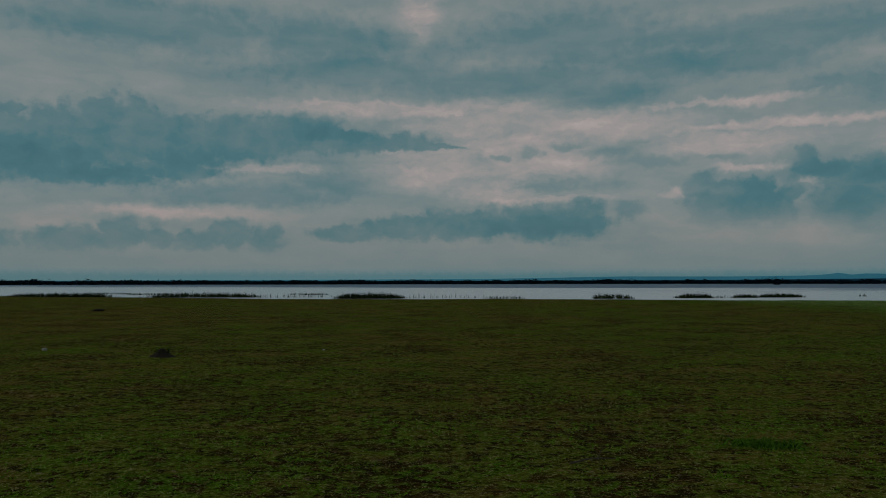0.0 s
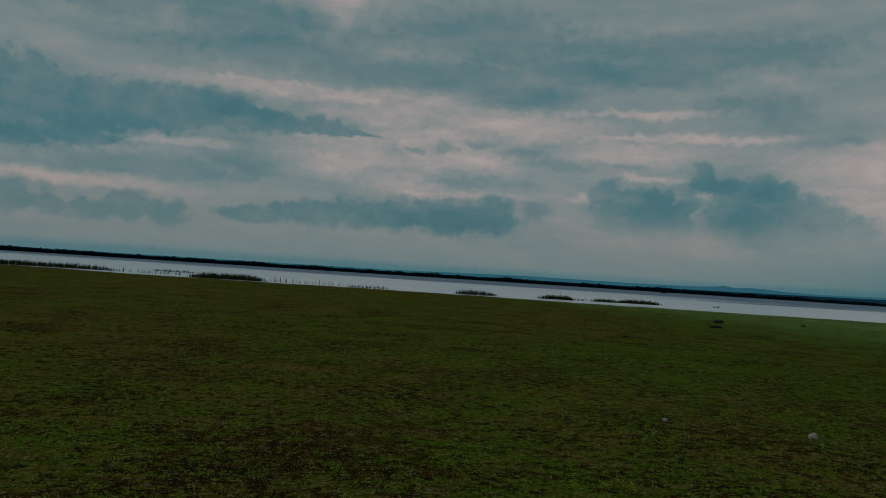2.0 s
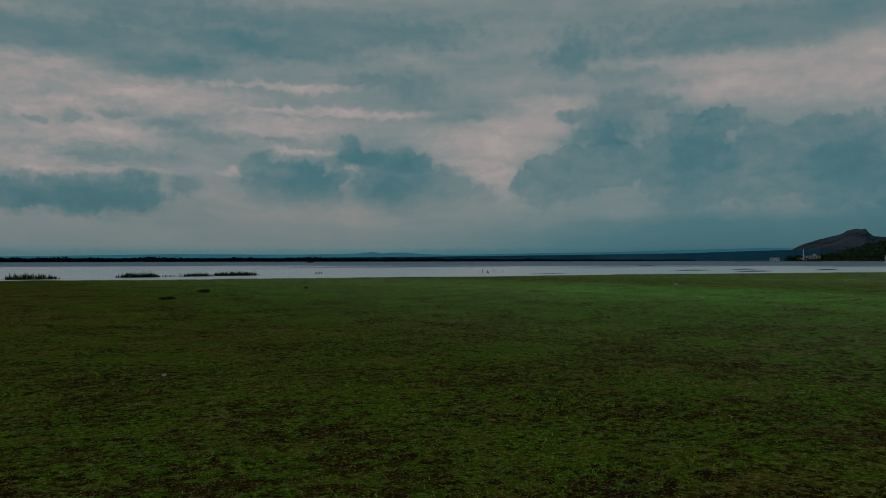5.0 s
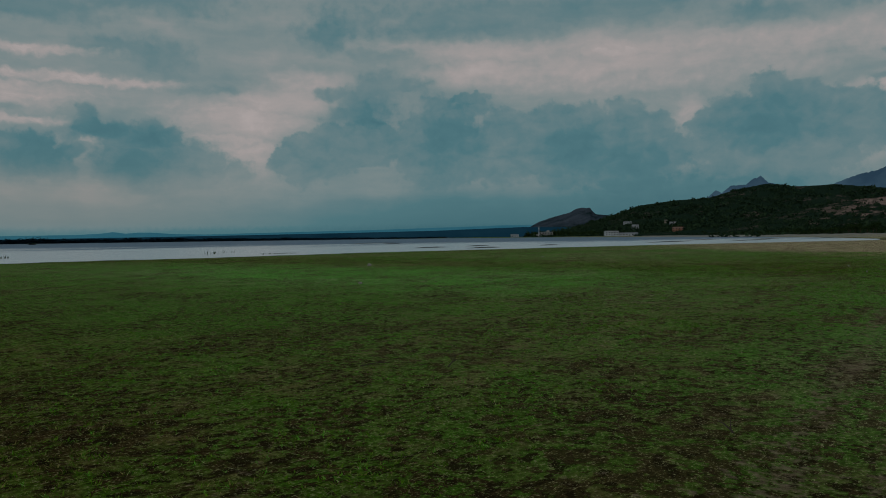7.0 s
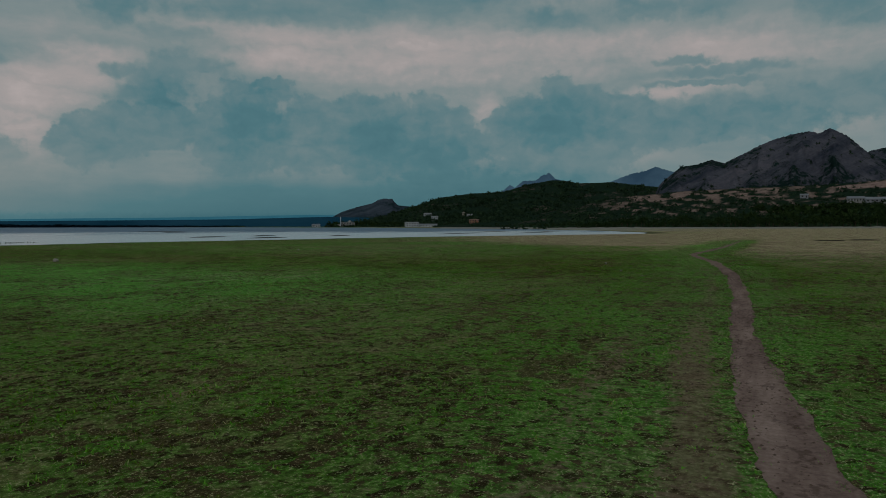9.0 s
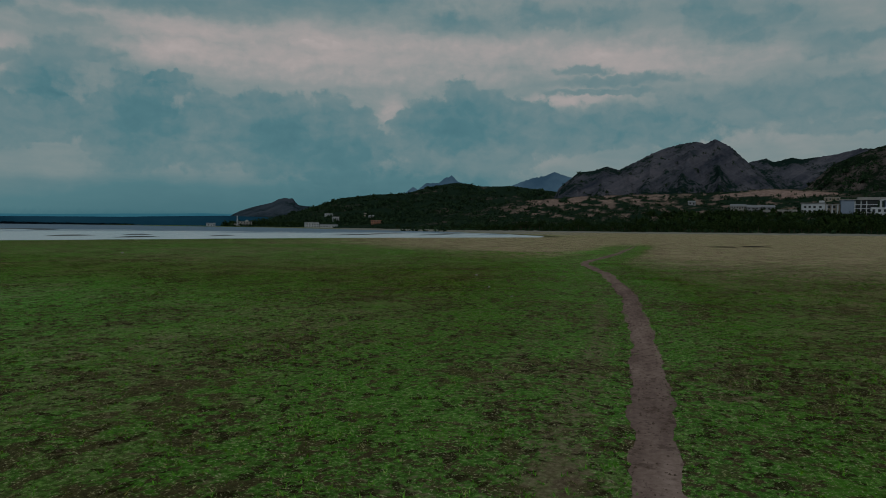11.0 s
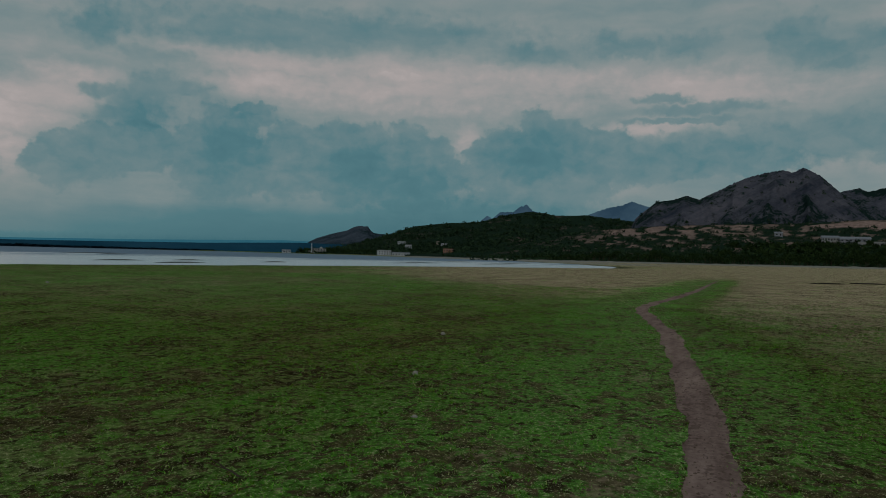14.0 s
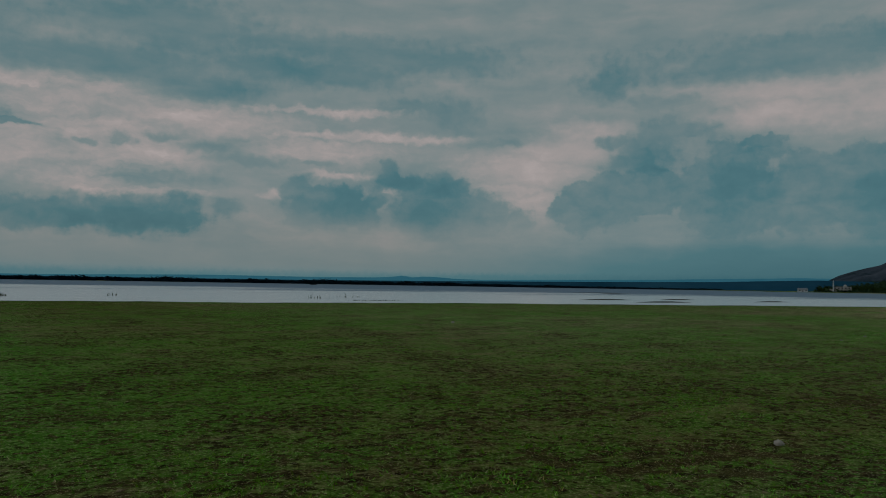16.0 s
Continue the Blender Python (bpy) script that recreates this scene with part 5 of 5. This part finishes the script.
def mosque():
    at = far_point(59.3, 1170)
    site = thing("mosque", pose(at.x, at.y, height_at(at.x, at.y) - 0.3, 0, 0, -59.3), "white lakeside prayer house with one slender tower", "mosque")
    part("hall", box(-9, 13.5, -6, 8, 0, 7.6, 0.1), CONCRETE, site)
    part("annex", box(-13.5, -9, -4, 6, 0, 4.4, 0.1), CONCRETE, site)
    part("roof_slab", box(-9.6, 14.1, -6.6, 8.6, 7.6, 8.0), CONCRETE, site)
    part("porch_roof", box(-8, 12, -9, -6, 4.2, 4.5), CONCRETE, site)
    for k in range(6):
        x = -8 + 4 * k
        part("porch_column", box(x - 0.25, x + 0.25, -8.8, -8.3, 0, 4.2), WHITEWASH, site)
    for k in range(5):
        window(site, -6 + 4.2 * k, 5.2, -6, 1.8, 1.6)
    bm = bmesh.new()
    rings, sides = [(1.3, 0), (1.15, 9.0), (1.9, 9.2), (1.9, 9.7), (1.0, 9.8), (0.95, 13.5), (1.3, 13.7), (1.1, 14.6), (0.6, 15.7), (0.08, 17.2)], 12
    loops = [[bm.verts.new((-8.3 + 0.65 * w * math.cos(k * math.tau / sides), -7.2 + 0.65 * w * math.sin(k * math.tau / sides), h)) for k in range(sides)] for w, h in rings]
    for a, b in zip(loops, loops[1:]):
        for k in range(sides):
            bm.faces.new((a[k], a[(k + 1) % sides], b[(k + 1) % sides], b[k]))
    part("tower", bm, WHITEWASH, site, "white tapering prayer tower")
    bm = bmesh.new()
    bmesh.ops.create_uvsphere(bm, u_segments=16, v_segments=10, radius=2.6)
    for v in bm.verts:
        v.co = Vector((v.co.x + 6, v.co.y + 1, max(v.co.z, 0) * 1.1 + 8.0))
    part("dome", bm, CONCRETE, site, "grey dome")


def on_shore(az, r):
    at = far_point(az, r)
    at.z = height_at(at.x, at.y)
    return at


mosque()
house(facing(on_shore(57.0, 1160), 57, 10, 0.2), 12, 8, 1, WHITEWASH, "small white house with a pitched tin roof by the lake", 3, "pitched", plinth=0.4)
house(facing(on_shore(64.4, 1120), 64.4, 12, 0.2), 20, 10, 2, WHITEWASH, "white two storey house beside the lake shore", 5, plinth=0.5)
house(facing(on_shore(65.7, 1118), 65.7, -8, 0.2), 26, 8, 1, WHITEWASH, "long low white shed with a pitched tin roof", 6, "pitched", plinth=0.3)
at, _ = stand(green_hill, 65.7, 0.78)
house(facing(at, 65.7, 10), 14, 9, 1, WHITEWASH, "white hillside bungalow among dark scrub", 4)
at, _ = stand(green_hill, 66.25, 0.38)
house(facing(at, 66.25, -6), 11, 9, 2, WHITEWASH, "white two storey house on the hillside", 3)
at, _ = stand(green_hill, 69.0, 0.70)
house(facing(at, 69.0, 8), 11, 8, 1, WHITEWASH, "small white bungalow among dark scrub", 3)
at, _ = stand(green_hill, 68.5, 0.86)
house(facing(at, 68.4, 0), 5, 5, 1, CREAM, "tiny cream plastered hut on the hillside", 2)
at, _ = stand(green_hill, 69.35, 0.14)
house(facing(at, 69.35, -5), 17, 9, 2, BRICKWORK, "reddish two storey house at the foot of the hill", 4)


def complex_on_slope():
    """A large unfinished-looking building of several blocks, with terraces and deep window bays."""
    at, dist = stand(foothill, 103.4, 1.22)
    k = dist / 780
    site = thing("hillside_hotel", facing(at, 103.4, 4, 3.0) @ Matrix.Diagonal((k, k, k, 1)), "large white and blue concrete hotel on the slope", "building")
    part("wing", box(-39, -19, -4, 14, 0, 14.5, 0.1), WHITEWASH, site, "white corner wing")
    part("stair_tower", box(-24, -19.5, -2, 8, 14.5, 17.0, 0.1), WHITEWASH, site)
    part("link_wall", box(-19, -3, 2, 14, 0, 13.0, 0.1), CREAM, site)
    part("blue_block", box(-6, 5, -2, 14, 0, 17.5, 0.1), BLUEWASH, site, "pale blue plastered block")
    part("glazed_block", box(5, 24, 1.5, 14, 0, 17.0, 0.1), GLASS, site, "dark glazed block")
    part("front_block", box(18, 34, -6, 4, 0, 10.5, 0.1), WHITEWASH, site, "white front block")
    part("end_block", box(30, 42, -1, 14, 0, 17.5, 0.1), BLUEWASH, site, "pale blue end block")
    part("roof_slab", box(-7, 43, -3, 15, 17.5, 18.1), CONCRETE, site)
    part("roof_slab", box(-40, -18, -5, 15, 14.4, 14.9), CONCRETE, site)
    part("roof_slab", box(-19, -6, 0, 15, 13.2, 13.7), CONCRETE, site)
    part("roof_house", box(8, 34, 4, 13, 18.1, 20.2, 0.1), CONCRETE, site)
    for z in (5.4, 9.2, 13.0):
        part("floor_slab", box(5, 24, -1.5, 1.6, z, z + 0.6), WHITEWASH, site)
        part("balcony", box(34, 43, -3.2, -0.9, z, z + 1.0), WHITEWASH, site)
    for x in (5.6, 10.5, 15.0):
        part("pillar", box(x - 0.4, x + 0.4, -1.6, -0.8, 0, 17.4), WHITEWASH, site)
    for x in (-17.5, -13.0, -8.5):
        part("pillar", box(x - 0.6, x + 0.6, -1.5, -0.3, 0, 13.2), WHITEWASH, site)
    for z in (6.0, 10.0):
        for x in (-36, -32, -28, -23):
            window(site, x, z, -4, 2.0, 1.8)
        for x in (-16, -11.5):
            window(site, x, z, 2, 2.6, 2.0)
    for x in (20.5, 25, 29.5):
        window(site, x, 6.4, -6, 2.2, 2.4)
    bm = bmesh.new()
    arch = [(25.0, 10.5), (25.0, 16.6), (26.0, 17.9), (28.0, 18.3), (31.5, 18.3), (31.5, 17.0), (28.2, 17.0), (26.9, 16.0), (26.9, 10.5)]
    front, rear = [bm.verts.new((x, -6.2, z)) for x, z in arch], [bm.verts.new((x, -5.2, z)) for x, z in arch]
    bm.faces.new(front)
    bm.faces.new(rear[::-1])
    for q in range(len(arch)):
        bm.faces.new((front[q], rear[q], rear[(q + 1) % len(arch)], front[(q + 1) % len(arch)]))
    part("curved_fin", bm, WHITEWASH, site, "white fin wall with a rounded shoulder")


complex_on_slope()
for az, el, wide, deep, storeys, made, label, roof, count in (
        (96.4, 1.62, 15, 10, 1, CONCRETE, "grey shed with a tin roof on the slope", "pitched", 6), (97.9, 1.55, 26, 10, 1, TIN, "long grey tin workshop on the slope", "pitched", 7),
        (99.6, 1.28, 17, 8, 1, CONCRETE, "low grey shed among the trees", "flat", 4), (98.3, 1.24, 6, 5, 1, CONCRETE, "tiny grey hut among the trees", "flat", 2),
        (102.4, 2.22, 16, 9, 1, CREAM, "cream flat roofed house above the hotel", "flat", 4), (93.2, 1.95, 8, 6, 1, TIN, "small grey tin hut on the slope", "pitched", 2),
        (107.1, 2.15, 11, 8, 1, CREAM, "cream villa on the upper slope", "flat", 3), (108.2, 2.10, 15, 9, 1, CREAM, "long cream villa on the upper slope", "flat", 4)):
    at, _ = stand(foothill, az, el)
    house(facing(at, az, 5, 1.6), wide, deep, storeys, made, label, count, roof)


def tree_mass(name, label, spots, seed, size):
    """Low dark trees grown together; too many to count."""
    rng = np.random.default_rng(seed)
    verts = []
    for at in spots:
        tall = size * rng.uniform(0.6, 1.25)
        lobes = [(rng.normal() * 0.25 * tall, rng.normal() * 0.25 * tall, tall * h, tall * 0.34) for h in (0.2, 0.45, 0.68)]
        verts.append(leafy(rng, lobes, 60, 0.10 * size)[0] + np.array([*at]))
    verts = np.concatenate(verts)
    tagged(new(name, mesh_from(name, verts, np.arange(len(verts)).reshape(-1, 3), LEAVES)), label, "trees", kind="stuff")


spread = random.Random(91)
tree_mass("shore_trees", "dark trees behind the white lakeside buildings", [on_shore(57.9 + 0.07 * k, 1184 + 30 * spread.random()) for k in range(92)], 92, 8.5)
tree_mass("garden_trees", "dark trees in front of the hillside hotel", [stand(foothill, 95.5 + 0.1 * k + 0.06 * spread.random(), 1.02 + 0.16 * spread.random())[0]
                                                                        for k in range(120) if spread.random() < 0.62], 93, 5.0)
tree_mass("terrace_trees", "dark trees growing close before the hotel and the sheds", [stand(foothill, 96 + 0.11 * k + 0.08 * spread.random(), 1.14 + 0.26 * spread.random())[0]
                                                                                for k in range(112) if spread.random() < 0.45], 94, 4.2)
